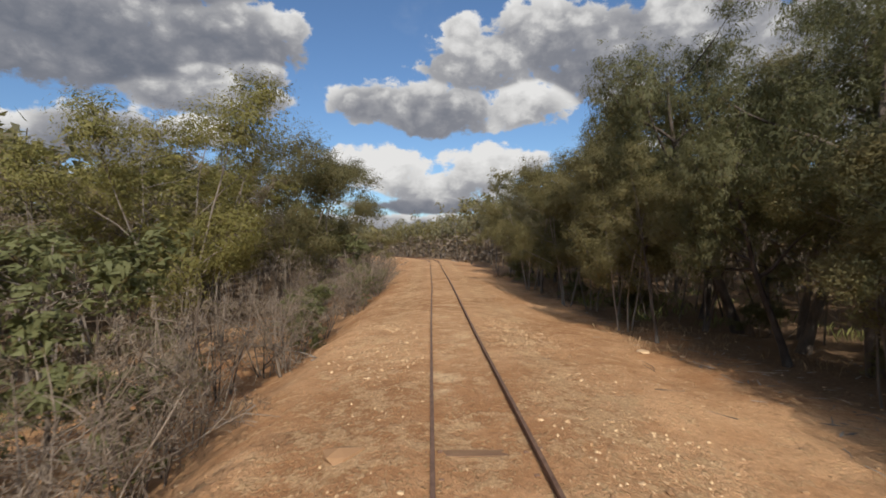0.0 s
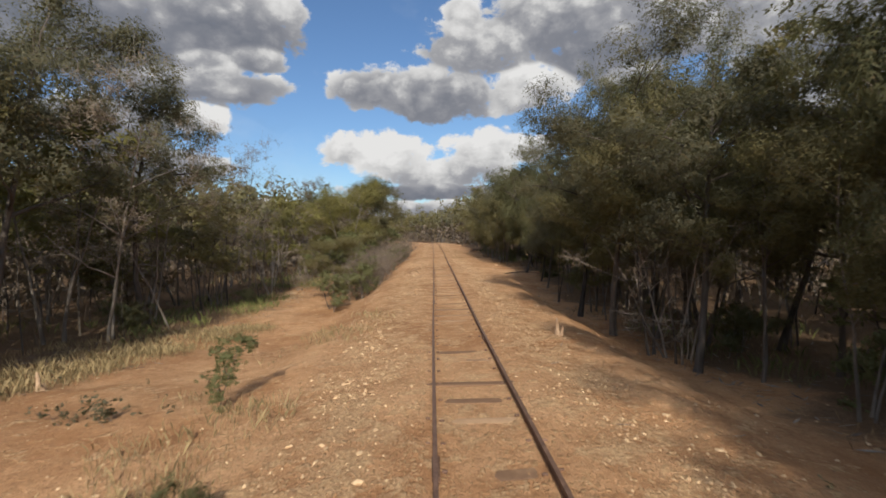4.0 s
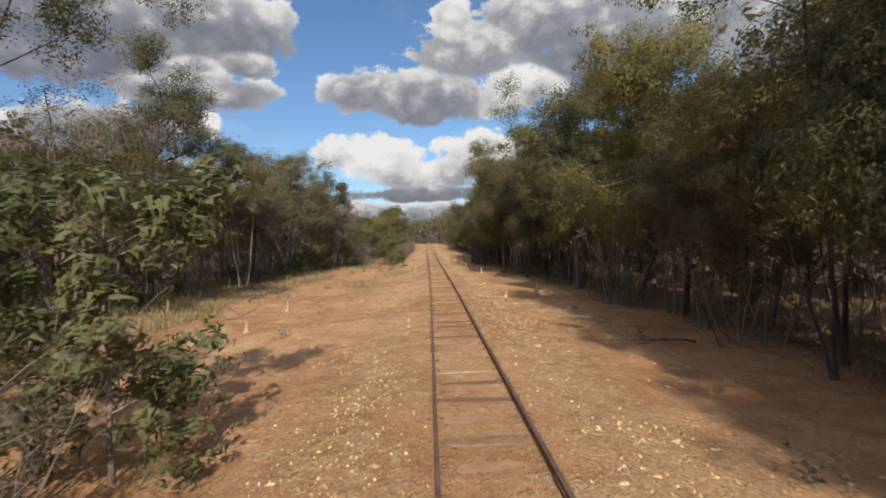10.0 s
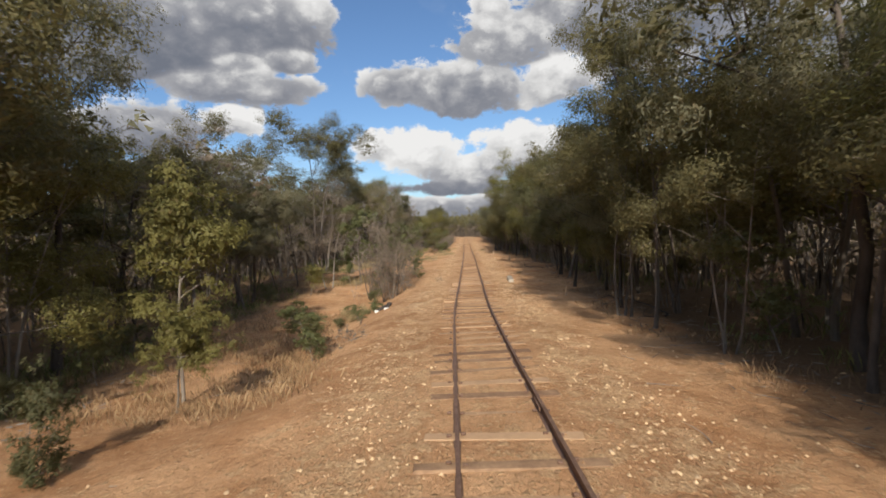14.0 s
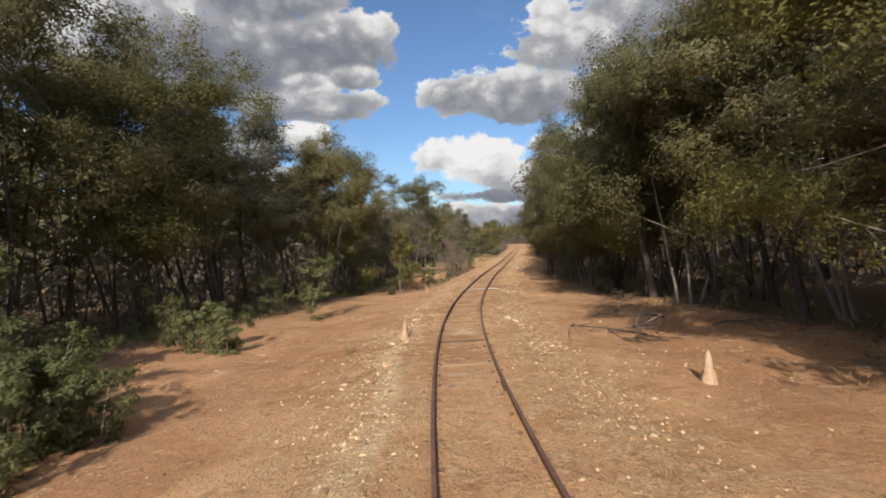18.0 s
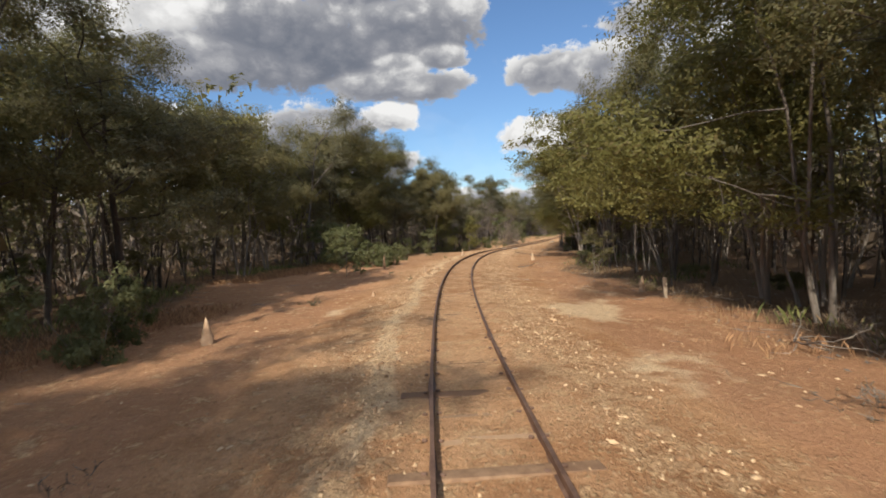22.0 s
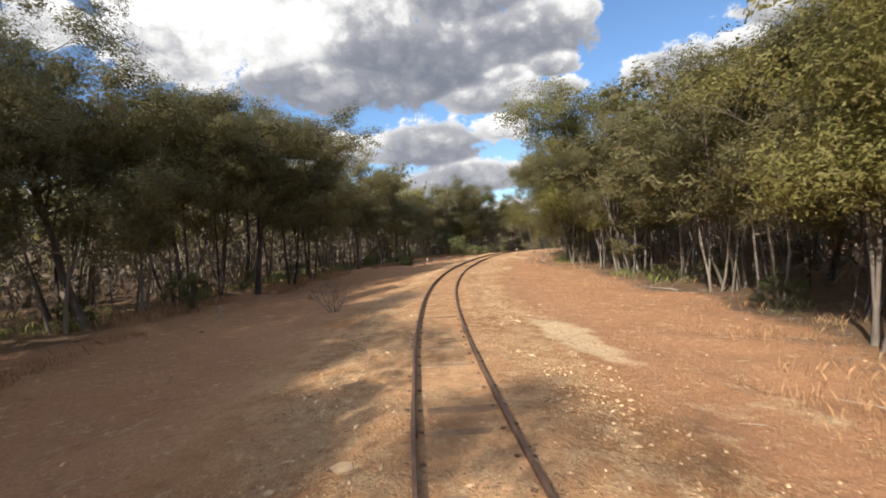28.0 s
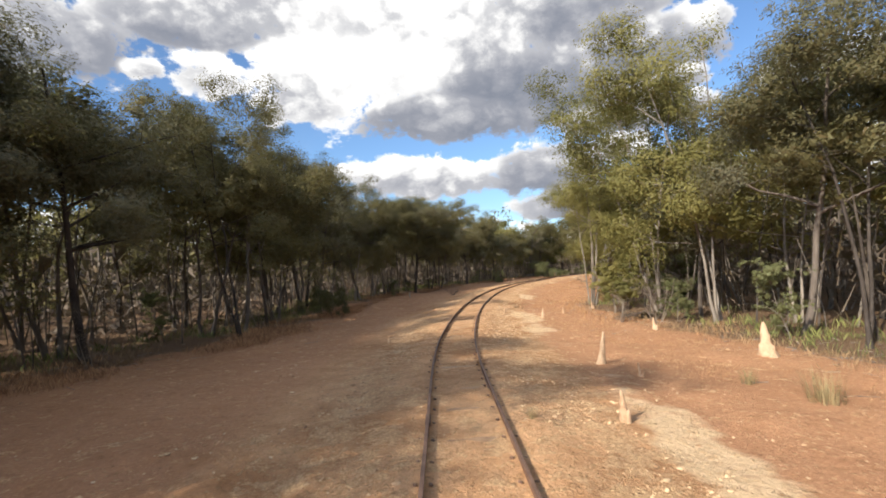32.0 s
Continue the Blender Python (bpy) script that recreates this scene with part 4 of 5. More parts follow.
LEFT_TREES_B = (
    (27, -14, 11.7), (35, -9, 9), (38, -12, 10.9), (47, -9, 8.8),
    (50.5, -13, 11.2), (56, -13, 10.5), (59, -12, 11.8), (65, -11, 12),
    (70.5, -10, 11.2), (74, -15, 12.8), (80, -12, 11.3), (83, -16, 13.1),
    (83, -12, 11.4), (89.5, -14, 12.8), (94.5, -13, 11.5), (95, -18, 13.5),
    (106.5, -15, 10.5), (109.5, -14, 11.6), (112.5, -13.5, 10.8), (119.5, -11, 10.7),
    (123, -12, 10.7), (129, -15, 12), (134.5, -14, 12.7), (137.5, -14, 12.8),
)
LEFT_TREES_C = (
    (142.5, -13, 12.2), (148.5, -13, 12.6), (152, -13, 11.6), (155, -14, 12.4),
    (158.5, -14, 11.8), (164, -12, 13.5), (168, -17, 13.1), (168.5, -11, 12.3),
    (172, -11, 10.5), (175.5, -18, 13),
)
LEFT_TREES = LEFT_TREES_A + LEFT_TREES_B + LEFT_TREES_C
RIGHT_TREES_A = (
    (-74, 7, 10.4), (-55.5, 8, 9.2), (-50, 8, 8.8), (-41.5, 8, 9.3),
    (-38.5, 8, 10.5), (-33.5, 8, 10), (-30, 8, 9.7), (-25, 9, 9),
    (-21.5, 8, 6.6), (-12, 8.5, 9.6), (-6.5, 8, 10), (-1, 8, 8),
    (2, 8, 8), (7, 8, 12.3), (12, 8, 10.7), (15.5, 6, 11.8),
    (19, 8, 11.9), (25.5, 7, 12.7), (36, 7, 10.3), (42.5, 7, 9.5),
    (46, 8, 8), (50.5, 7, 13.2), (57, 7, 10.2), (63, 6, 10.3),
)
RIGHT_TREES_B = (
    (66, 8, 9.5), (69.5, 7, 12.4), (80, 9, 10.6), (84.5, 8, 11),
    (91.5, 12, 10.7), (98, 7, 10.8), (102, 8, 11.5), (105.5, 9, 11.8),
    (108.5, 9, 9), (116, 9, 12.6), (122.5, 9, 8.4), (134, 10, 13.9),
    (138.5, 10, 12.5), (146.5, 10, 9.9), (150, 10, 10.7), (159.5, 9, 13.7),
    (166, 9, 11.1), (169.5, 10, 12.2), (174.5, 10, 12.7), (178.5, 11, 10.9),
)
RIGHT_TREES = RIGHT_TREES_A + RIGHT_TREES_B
rng = np.random.default_rng(5)


def choose(s, d, u):
    """Which kind of tree stands there."""
    if d < 0:
        if s < -12:
            return WATTLE if u < 0.32 else GOLDEN if u < 0.78 else BARE
        if s < 60:
            return EUCALYPT if u < 0.28 else IRONBARK if u < 0.44 else BARE if u < 0.78 else WATTLE if u < 0.92 else GOLDEN
        if s < 100:
            return IRONBARK if u < 0.4 else EUCALYPT if u < 0.75 else WATTLE if u < 0.9 else GOLDEN
        return IRONBARK if u < 0.5 else EUCALYPT if u < 0.8 else WATTLE
    if s < 0:
        return EUCALYPT if u < 0.45 else WEEPER if u < 0.6 else IRONBARK if u < 0.8 else WATTLE
    if s < 75:
        return EUCALYPT if u < 0.35 else IRONBARK if u < 0.6 else WATTLE if u < 0.8 else WEEPER if u < 0.88 else GOLDEN
    return WATTLE if u < 0.36 else GOLDEN if u < 0.68 else IRONBARK if u < 0.85 else EUCALYPT


def canopy(s, side):
    """Height of the forest there, from its edge trees."""
    rows = LEFT_TREES if side < 0 else RIGHT_TREES
    a = np.array([(r[0], r[2]) for r in rows])
    w = np.exp(-((a[:, 0] - s) / 7.0) ** 2) + 1e-6
    return float((a[:, 1] * w).sum() / w.sum())


def lofty(s, d):
    """How far the crowns rise over the edge line there."""
    if d > 0:
        return 0.85 if 95 < s < 104 else 0.92 if 140 < s < 163 else 1.14 if s > 112 else 1.02
    return 0.92 if 44 < s < 62 else 1.12 if s < 100 else 1.0 if s < 162 else 1.06


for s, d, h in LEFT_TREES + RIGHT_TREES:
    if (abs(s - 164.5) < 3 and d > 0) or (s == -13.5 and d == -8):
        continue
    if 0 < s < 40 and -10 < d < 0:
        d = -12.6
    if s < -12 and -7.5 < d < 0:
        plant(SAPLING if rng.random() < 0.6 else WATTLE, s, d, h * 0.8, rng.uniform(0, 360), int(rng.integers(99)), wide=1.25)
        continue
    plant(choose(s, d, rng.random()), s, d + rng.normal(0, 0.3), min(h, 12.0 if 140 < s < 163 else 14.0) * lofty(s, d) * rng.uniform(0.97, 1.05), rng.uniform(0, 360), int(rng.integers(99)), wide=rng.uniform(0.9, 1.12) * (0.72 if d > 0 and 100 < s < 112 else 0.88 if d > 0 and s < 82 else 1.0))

# more crowns, added close over the right side of the straight to shade it
s = -60.0
while s < 82:
    if 30.5 < s < 36.5:
        s = 36.5
    u = rng.random()
    kind = EUCALYPT if u < 0.2 else WEEPER if u < 0.42 else IRONBARK if u < 0.52 else WATTLE
    over = -1.2 if s > 68 else 1.0 if -15 < s < -2 or 10 < s < 31 or s > 58 else 0.0
    plant(kind, s, edge(s, 1) + rng.uniform(-1.1, 0.6) - 0.4 * over, canopy(s, 1) * rng.uniform(0.55, 0.85), rng.uniform(0, 360), int(rng.integers(99)), wide=rng.uniform(0.82, 1.0))
    s += rng.uniform(1.9, 2.8)

# the edge stays closed between them
for side, rows in ((-1, LEFT_TREES), (1, RIGHT_TREES)):
    taken = np.array([r[0] for r in rows])
    s = -58.0
    while s < 183:
        if np.abs(taken - s).min() > 2.4 and not (side > 0 and 158 < s < 171) and not (side < 0 and 40 < s < 47) and not (side > 0 and 102 < s < 115):
            h = canopy(s, side) * lofty(s, side) * (rng.uniform(0.80, 0.96) if s > 82 or (side < 0 and -10 < s < 42) else rng.uniform(0.55, 0.78))
            plant(choose(s, side, rng.random()), s, side * (edge(s, side) + rng.uniform(0.6, 1.8)), h, rng.uniform(0, 360), int(rng.integers(99)), wide=rng.uniform(0.95, 1.15))
            taken = np.append(taken, s)
        s += 1.1

# trees added to shade the line, past the view's end and along the left
for s, d, h in ((181.0, -13.5, 12.0), (185.0, -15.5, 13.0), (188.5, -15.2, 12.5), (192.0, -15.8, 13.0), (195.5, -15.6, 12.5), (199.5, -16.0, 13.0), (191.0, -14.0, 13.0), (194.5, -13.8, 13.0), (198.0, -14.0, 13.0), (135.5, -10.4, 11.0), (138.5, -10.6, 11.5), (114.5, -10.6, 10.0), (142.0, -10.8, 11.5)):
    plant(IRONBARK if rng.random() < 0.4 else EUCALYPT, s, d, h, rng.uniform(0, 360), int(rng.integers(99)), wide=1.35)
# further left-edge trees, added to thicken the shade they cast
for s in np.arange(146.0, 168.0, 5.2):
    plant(IRONBARK if rng.random() < 0.5 else EUCALYPT, s, -float(edge(s, -1)) - rng.uniform(0.2, 1.6), rng.uniform(10.5, 12.0), rng.uniform(0, 360), int(rng.integers(99)), wide=rng.uniform(1.0, 1.25))
# trees added near the right bank for the shade below them
for s, d, h in ((-9.0, 4.8, 9.0), (-5.5, 4.8, 9.5), (-1.5, 5.2, 8.5)):
    plant(EUCALYPT if rng.random() < 0.5 else WATTLE, s, d, h, rng.uniform(0, 360), int(rng.integers(99)), wide=1.0)
plant(DEAD, 102.5, 8.8, 9.0, 60, 0, "tall dead tree with white bare limbs at the forest edge", 1.1)
plant(THICKET, 33.2, 6.2, 5.6, 60, 2, "hanging grey dead thicket beside dark trees", 0.75)
plant(DEAD, 32.6, 6.6, 6.2, 140, 1, "hanging grey dead thicket beside dark trees", 0.9)
plant(THICKET, -2.5, 5.3, 4.8, 10, 1, "hanging grey dead thicket beside dark trees", 0.8)
plant(THICKET, 40.5, 6.1, 3.8, 200, 3, "hanging grey dead thicket beside dark trees", 0.8)

# the pale multi-stemmed gum on the outside of the bend
plant(GUM, 164.5, 6.8, 8.8, 40, 0, "multi-stemmed gum with pale trunks beside termite mounds", 1.0)
plant(WEEPER, -20.5, 7.6, 6.4, 80, 0, "", 1.1)
plant(WEEPER, -33.0, 8.6, 11.5, 300, 1, "", 1.0)
plant(WEEPER, -28.0, 8.2, 11.0, 150, 0, "", 1.0)
plant(WEEPER, -12.5, 8.8, 10.5, 200, 1, "", 0.75)
# two trees added to cast shade on the right side beyond them
plant(IRONBARK, -10.5, 7.2, 9.6, 40, 0, "", 1.2)
plant(WATTLE, -8.0, 9.0, 9.6, 310, 2, "", 1.25)
for s, d, h in ((78.0, 7.2, 10.5), (82.0, 7.8, 11.0), (86.5, 8.6, 11.5), (90.0, 9.4, 11.5), (94.5, 9.4, 11.5)):
    plant(WEEPER if s < 84 else IRONBARK, s, d, h, rng.uniform(0, 360), int(rng.integers(99)), wide=1.1)
plant(IRONBARK, 173.5, -9.8, 11.5, 130, 1, "dark-trunked tree leaning over dry grass", 0.95)
plant(IRONBARK, 71.5, -10.2, 12.0, 20, 2, "tall dark-trunked tree with wide olive crown", 1.1)


# trees just behind and between the edge trees
for side in (-1, 1):
    s = -72.0
    while s < (204 if side < 0 else 222):
        for row in range(2):
            d = edge(s, side) + 2.6 + 4.2 * row + rng.uniform(-1.2, 1.2)
            sj = s + rng.uniform(-1.3, 1.3)
            if side > 0 and 160 < sj < 170 and row == 0:
                continue
            h = canopy(sj, side) * rng.uniform(0.72, 1.0)
            kind = choose(sj, side * d, rng.random())
            plant(kind["back"] or kind, sj, side * d, h, rng.uniform(0, 360), int(rng.integers(99)), wide=rng.uniform(1.1, 1.4))
        s += 4.6


def far_woods():
    """The deeper forest: thin stems and leaf clumps that nobody could count."""
    rw = np.random.default_rng(77)
    wood, pale, green, olive, brush = Soup(), Soup(), Soup(), Soup(), Soup()
    for side in (-1, 1):
        s = -330.0
        while s < 285:
            near = -80 < s < 226
            step = 2.1 if near else 3.0
            for q in range(4 if near else 5):
                d0 = float(edge(s, side)) + (9.0 if near else 0.5)
                d = d0 + rw.random() ** 1.4 * (34 if near else 30)
                if d > 76:
                    continue
                sj = s + rw.uniform(-1.2, 1.2)
                x, y = plan(sj, side * d)
                z = float(ground_z(sj, side * d))
                h = canopy(np.clip(sj, -80, 180), side) * rw.uniform(0.75, 1.08)
                P, _ = limb(rw, np.array([float(x), float(y), z - 0.3]), np.array([rw.normal(0, 0.08), rw.normal(0, 0.08), 1.0]), h * 0.9, 0.05, 0.02, 4)
                r0 = rw.uniform(0.05, 0.14)
                (pale if rw.random() < 0.45 else wood).add(*tube(P, np.linspace(r0, r0 * 0.35, len(P)), 4))
                n = rw.integers(5, 8)
                cl = P[-1] * 1.0 - (0, 0, h * 0.15) + rw.standard_normal((n, 3)) * (h * 0.12, h * 0.12, h * 0.15)
                for c in cl:
                    k = int(rw.integers(16, 26))
                    dirs = rw.standard_normal((k, 3))
                    dirs /= np.linalg.norm(dirs, axis=1)[:, None]
                    (green if rw.random() < 0.5 else olive).add(*leaf_blades(rw, c + dirs * 1.25 * rw.random((k, 1)) ** 0.4, 0.62, 0.42, 0.3, dirs + (0, 0, 0.3)))
                # undergrowth below the crowns
                if d > float(edge(s, side)) + 7 or not near:
                    k = 42
                    c = np.array([float(x), float(y), z]) + rw.standard_normal((k, 3)) * (1.6, 1.6, 0) + (0, 0, 1) * rw.uniform(0.1, 5.2, (k, 1))
                    brush.add(*leaf_blades(rw, c, 0.9, 0.42, 0.2, rw.standard_normal((k, 3))))
            # slender saplings between the trunks
            for q in range(8 if near else 0):
                d = float(edge(s, side)) + 0.8 + rw.random() * 16
                sj = s + rw.uniform(-1.2, 1.2)
                x, y = plan(sj, side * d)
                z = float(ground_z(sj, side * d))
                P, _ = limb(rw, np.array([float(x), float(y), z - 0.2]), np.array([rw.normal(0, 0.13), rw.normal(0, 0.13), 1.0]), rw.uniform(3.0, 7.0), 0.07, 0.02, 4)
                r0 = rw.uniform(0.02, 0.055)
                (pale if rw.random() < 0.6 else wood).add(*tube(P, np.linspace(r0, r0 * 0.4, len(P)), 3))
            # grey-brown twiggy brush under the trees
            for q in range(6 if near else 0):
                d = float(edge(s, side)) + 2.5 + rw.random() * 14
                sj = s + rw.uniform(-1.2, 1.2)
                x, y = plan(sj, side * d)
                k = 30
                c = np.array([float(x), float(y), float(ground_z(sj, side * d))]) + rw.standard_normal((k, 3)) * (0.7, 0.7, 0) + (0, 0, 1) * rw.uniform(0.1, 3.6, (k, 1))
                up = rw.standard_normal((k, 3)) * (1, 1, 0.3)
                brush.add(*leaf_blades(rw, c, 0.9, 0.05, -0.6, up))
            # the far belt that closes the view between the trunks
            c = np.column_stack([rw.uniform(s, s + step, 110), rw.uniform(38, 78, 110)])
            bx, by = plan(c[:, 0], side * c[:, 1])
            olive.add(*leaf_blades(rw, np.column_stack([bx, by, rw.uniform(-0.3, 10, 110)]), 1.7, 1.1, 0.2, rw.standard_normal((110, 3))))
            # the bush goes on beyond it
            c = np.column_stack([rw.uniform(s, s + step, 150), rw.uniform(76, 330, 150)])
            bx, by = plan(c[:, 0], side * c[:, 1])
            px, py = plan(np.arange(-330.0, 290.0, 10.0), 0.0)
            ok = np.min((bx[:, None] - px) ** 2 + (by[:, None] - py) ** 2, 1) > 72.0 ** 2
            c = np.column_stack([bx, by, rw.uniform(-0.3, 9, 150)])[ok]
            if len(c):
                (olive if rw.random() < 0.5 else green).add(*leaf_blades(rw, c, 3.2, 2.6, 0.0, rw.standard_normal((len(c), 3)) * (1, 1, 0.4) + (0, 0, 0.8)))
            s += step
    tagged(new("forest_stems", wood.mesh("forest_stems", BARK_DARK)), "dark thin trunks deeper in the bush", "tree trunks", kind="stuff")
    tagged(new("forest_pale_stems", pale.mesh("forest_pale_stems", BARK_GREY)), "pale grey thin trunks deeper in the bush", "tree trunks", kind="stuff")
    tagged(new("forest_foliage", green.mesh("forest_foliage", LEAF_GREY)), "grey-green foliage of the deeper bush", "foliage", kind="stuff")
    tagged(new("forest_brush", brush.mesh("forest_brush", LEAF_DRY)), "grey-brown twiggy brush under the trees", "brush", kind="stuff")
    tagged(new("forest_olive_foliage", olive.mesh("forest_olive_foliage", LEAF_OLIVE)), "olive foliage of the deeper bush", "foliage", kind="stuff")


far_woods()

# ---------------------------------------------------------------- shrubs and saplings
PLACES_LOW = (
    (1.5, -6, 0.6), (2, -4.9, 0.5), (6, 1.9, 0.5), (6.5, -3.5, 0.4),
    (7.5, -5.8, 0.6), (9.5, -4.2, 0.6), (34.5, 4.1, 0.4),
    (47, 2.8, 0.4), (100.5, -6.7, 0.6), (104.5, -3.5, 0.4), (108.5, -2.3, 0.3),
    (113, -5.1, 0.4), (142, 3.5, 0.3), (155, 3.7, 0.2), (166.5, 2.5, 0.3),
)
PLACES_SAPLING = (
    (1.5, -3.9, 1.4), (63.5, -5.1, 1.8), (66, -4.1, 1.9), (66.5, -9.2, 2.4),
    (70, -9.9, 1.6), (81.5, -9.4, 2.5), (84, -6.6, 3.2), (94.5, -10.1, 4),
    (96.5, -10.2, 4.5), (98.6, -8.4, 3.7), (103.1, -6.6, 3.5), (148.5, -10.2, 2.2),
)
PLACES_GREEN = (
    (2, -12.1, 3.4), (2.5, -10.9, 3.1), (8, -11.2, 3.7), (72, -6.1, 1.4),
    (88.5, -9, 1.9), (158, -11.8, 1.8), (161, -12.1, 2.3), (166, -8.3, 2.1),
)
PLACES_BUSH = (
    (5, -2.8, 0.5), (42, -10.1, 1.7), (49.5, -5.4, 1.1), (53.5, -4.8, 1),
    (76, -9, 1.7), (97, -6.1, 1.9),
)
PLACES_STRAW = (
    (9.5, -7, 0.5), (17, -3, 0.6), (19.5, -9.5, 0.9), (22, -6.6, 0.5),
    (24, -4.5, 0.8), (92, -2.7, 0.3), (112.5, 6.8, 0.4), (185, 5.8, 0.4),
    (186.5, 6.2, 0.7), (187.5, 1, 0.2),
)
PLACES_TWIGS = (
    (24.5, -9.4, 1.2), (26.5, -3.8, 0.5), (27.3, -7.8, 1.2), (37.5, -4.9, 0.5), (34, -4.8, 0.6), (36.5, -4.4, 0.3),
    (50.5, -1.6, 0.5), (51, -3.6, 1.6), (65, -3.5, 1.1), (68, -4.9, 0.5),
    (113, 1.4, 0.3), (124, 4.8, 0.8), (126, -3.9, 0.7), (151.5, -3.8, 1.5),
    (173, 6.7, 1.4), (173.5, 8, 2.5),
)
PLACES_YELLOW = (
    (68, -6.3, 5.1), (68.5, -12, 3), (69, -5.9, 2.9), (72, -4.3, 3),
)
PLACES_FRESH = (
    (98, -5.8, 1.7), (118, -8.1, 2), (119.5, -8, 2.5), (158.5, 13.3, 3.6),
    (164.5, 8.2, 2.9), (169, 7.4, 2),
)
PLACES_BARE = (
    (107, 7.8, 1.2), (108.5, 5.7, 1.1),
)
PLACES_DEAD = (
    (125.5, 5.4, 1.1), (127, 5.8, 2.5), (129, 5.1, 4.1),
)
for kind, rows in ((LOW, PLACES_LOW), (SAPLING, PLACES_SAPLING), (BUSH, PLACES_GREEN), (BUSH, PLACES_BUSH), (TWIGGY, PLACES_TWIGS), (YOUNG_WATTLE, PLACES_YELLOW), (FRESH, PLACES_FRESH), (DEAD, PLACES_DEAD), (DEAD, PLACES_BARE)):
    for s, d, h in rows:
        if (71 < s < 75 and d < 0 and kind is YOUNG_WATTLE) or (160 < s < 178 and d > 0 and kind is FRESH):
            continue
        k2 = THICKET if kind is TWIGGY and h > 1.3 else kind
        plant(k2, s, d, h * 1.05, rng.uniform(0, 360), int(rng.integers(99)), wide=rng.uniform(0.95, 1.2) * (0.7 if k2 in (FRESH, BUSH) else 0.8 if k2 is YOUNG_WATTLE else 1.0))
for s, d, h in PLACES_STRAW:
    straw(s, d, h * 0.9, rng.uniform(0, 360), int(rng.integers(99)))
for s, d, h in ((96.6, -5.6, 1.5), (96.2, -6.5, 2.0), (97.2, -6.8, 1.9), (95.0, -7.4, 2.3), (90.2, -6.6, 1.6), (89.2, -7.8, 1.9)):
    plant(FRESH, s, d, h, rng.uniform(0, 360), int(rng.integers(99)), "large leafy bush with drooping pale leaves", 0.9)

for s, d, h in ((164.5, 8.3, 3.3), (169.0, 7.3, 3.1), (173.0, 6.7, 2.5), (166.3, 9.4, 3.6)):
    plant(SLIM, s, d, h, rng.uniform(0, 360), int(rng.integers(99)))
plant(DEAD, 54.0, -5.6, 4.3, 20, 1, "dead leafless sapling standing in dry grass", 0.55)
plant(YOUNG_WATTLE, 49.5, -9.5, 2.4, 70, 1, "", 1.0)
plant(SAPLING, 45.0, -7.4, 6.4, 110, 2, "", 0.9)
for s, d, h in ((56.4, -5.2, 0.7), (57.0, -4.1, 0.45), (57.6, -4.9, 0.6), (55.2, -4.6, 0.5), (58.6, -4.4, 0.5)):
    plant(FRESH, s, d, h, rng.uniform(0, 360), int(rng.integers(99)), "low green plant on the bank", 1.2)
    straw(s - 0.5, d - 0.6, 0.45, rng.uniform(0, 360), int(rng.integers(99)))
plant(SAPLING, 60.8, -5.6, 0.9, 110, 2)
plant(BUSH, 59.5, -5.0, 0.6, 110, 2)
for s, d, h in ((-17.6, -4.6, 2.4), (-18.8, -4.9, 2.7), (-20.6, -4.7, 2.2), (-16.3, -5.2, 2.0)):
    plant(DEAD, s, d, h, rng.uniform(0, 360), int(rng.integers(99)), "dead shrub with bleached arching stems", 1.3)

# grey thickets close to the bank
for a, b, step, near, deep in ((-64.0, -13.5, 1.0, 3.9, 1.8), (45.5, 53.0, 0.9, 4.0, 1.6)):
    s = a
    while s < b:
        d = -(near + rng.random() * deep)
        u = rng.random()
        h = rng.uniform(2.4, 3.8) if b < 0 else rng.uniform(4.2, 6.4)
        if b > 0 and u < 0.25:
            plant(DEAD, s, d, h, rng.uniform(0, 360), int(rng.integers(99)), "leafless grey sapling on the bank", 0.5)
        elif b > 0 and u < 0.42:
            plant(BARE, s, d, h * 1.3, rng.uniform(0, 360), int(rng.integers(99)), wide=0.7)
        elif u < 0.82:
            plant(THICKET, s, d, h * (1.0 if b < 0 else 0.7), rng.uniform(0, 360), int(rng.integers(99)), wide=rng.uniform(0.7, 1.0))
        else:
            plant(SAPLING, s, d, h * 0.8, rng.uniform(0, 360), int(rng.integers(99)), wide=1.1)
        s += step * rng.uniform(0.7, 1.3)

# undergrowth along the shaded forest edge
for side in (-1, 1):
    s = -60.0
    while s < 200:
        d = edge(s, side) + rng.uniform(-0.3, 2.5)
        u = rng.random()
        if side > 0 and 156 < s < 182:
            u = 0.7
        kind = BUSH if u < 0.35 else THICKET if u < 0.6 else SAPLING if u < 0.8 else WATTLE["back"]
        h = {"bush": 1.4, "shrub": 1.9, "sapling": 2.6, "tree": 3.6}[kind["category"]] * rng.uniform(0.7, 1.25)
        plant(kind, s, side * d, h, rng.uniform(0, 360), int(rng.integers(99)), wide=rng.uniform(0.9, 1.2))
        s += rng.uniform(4.0, 7.5)


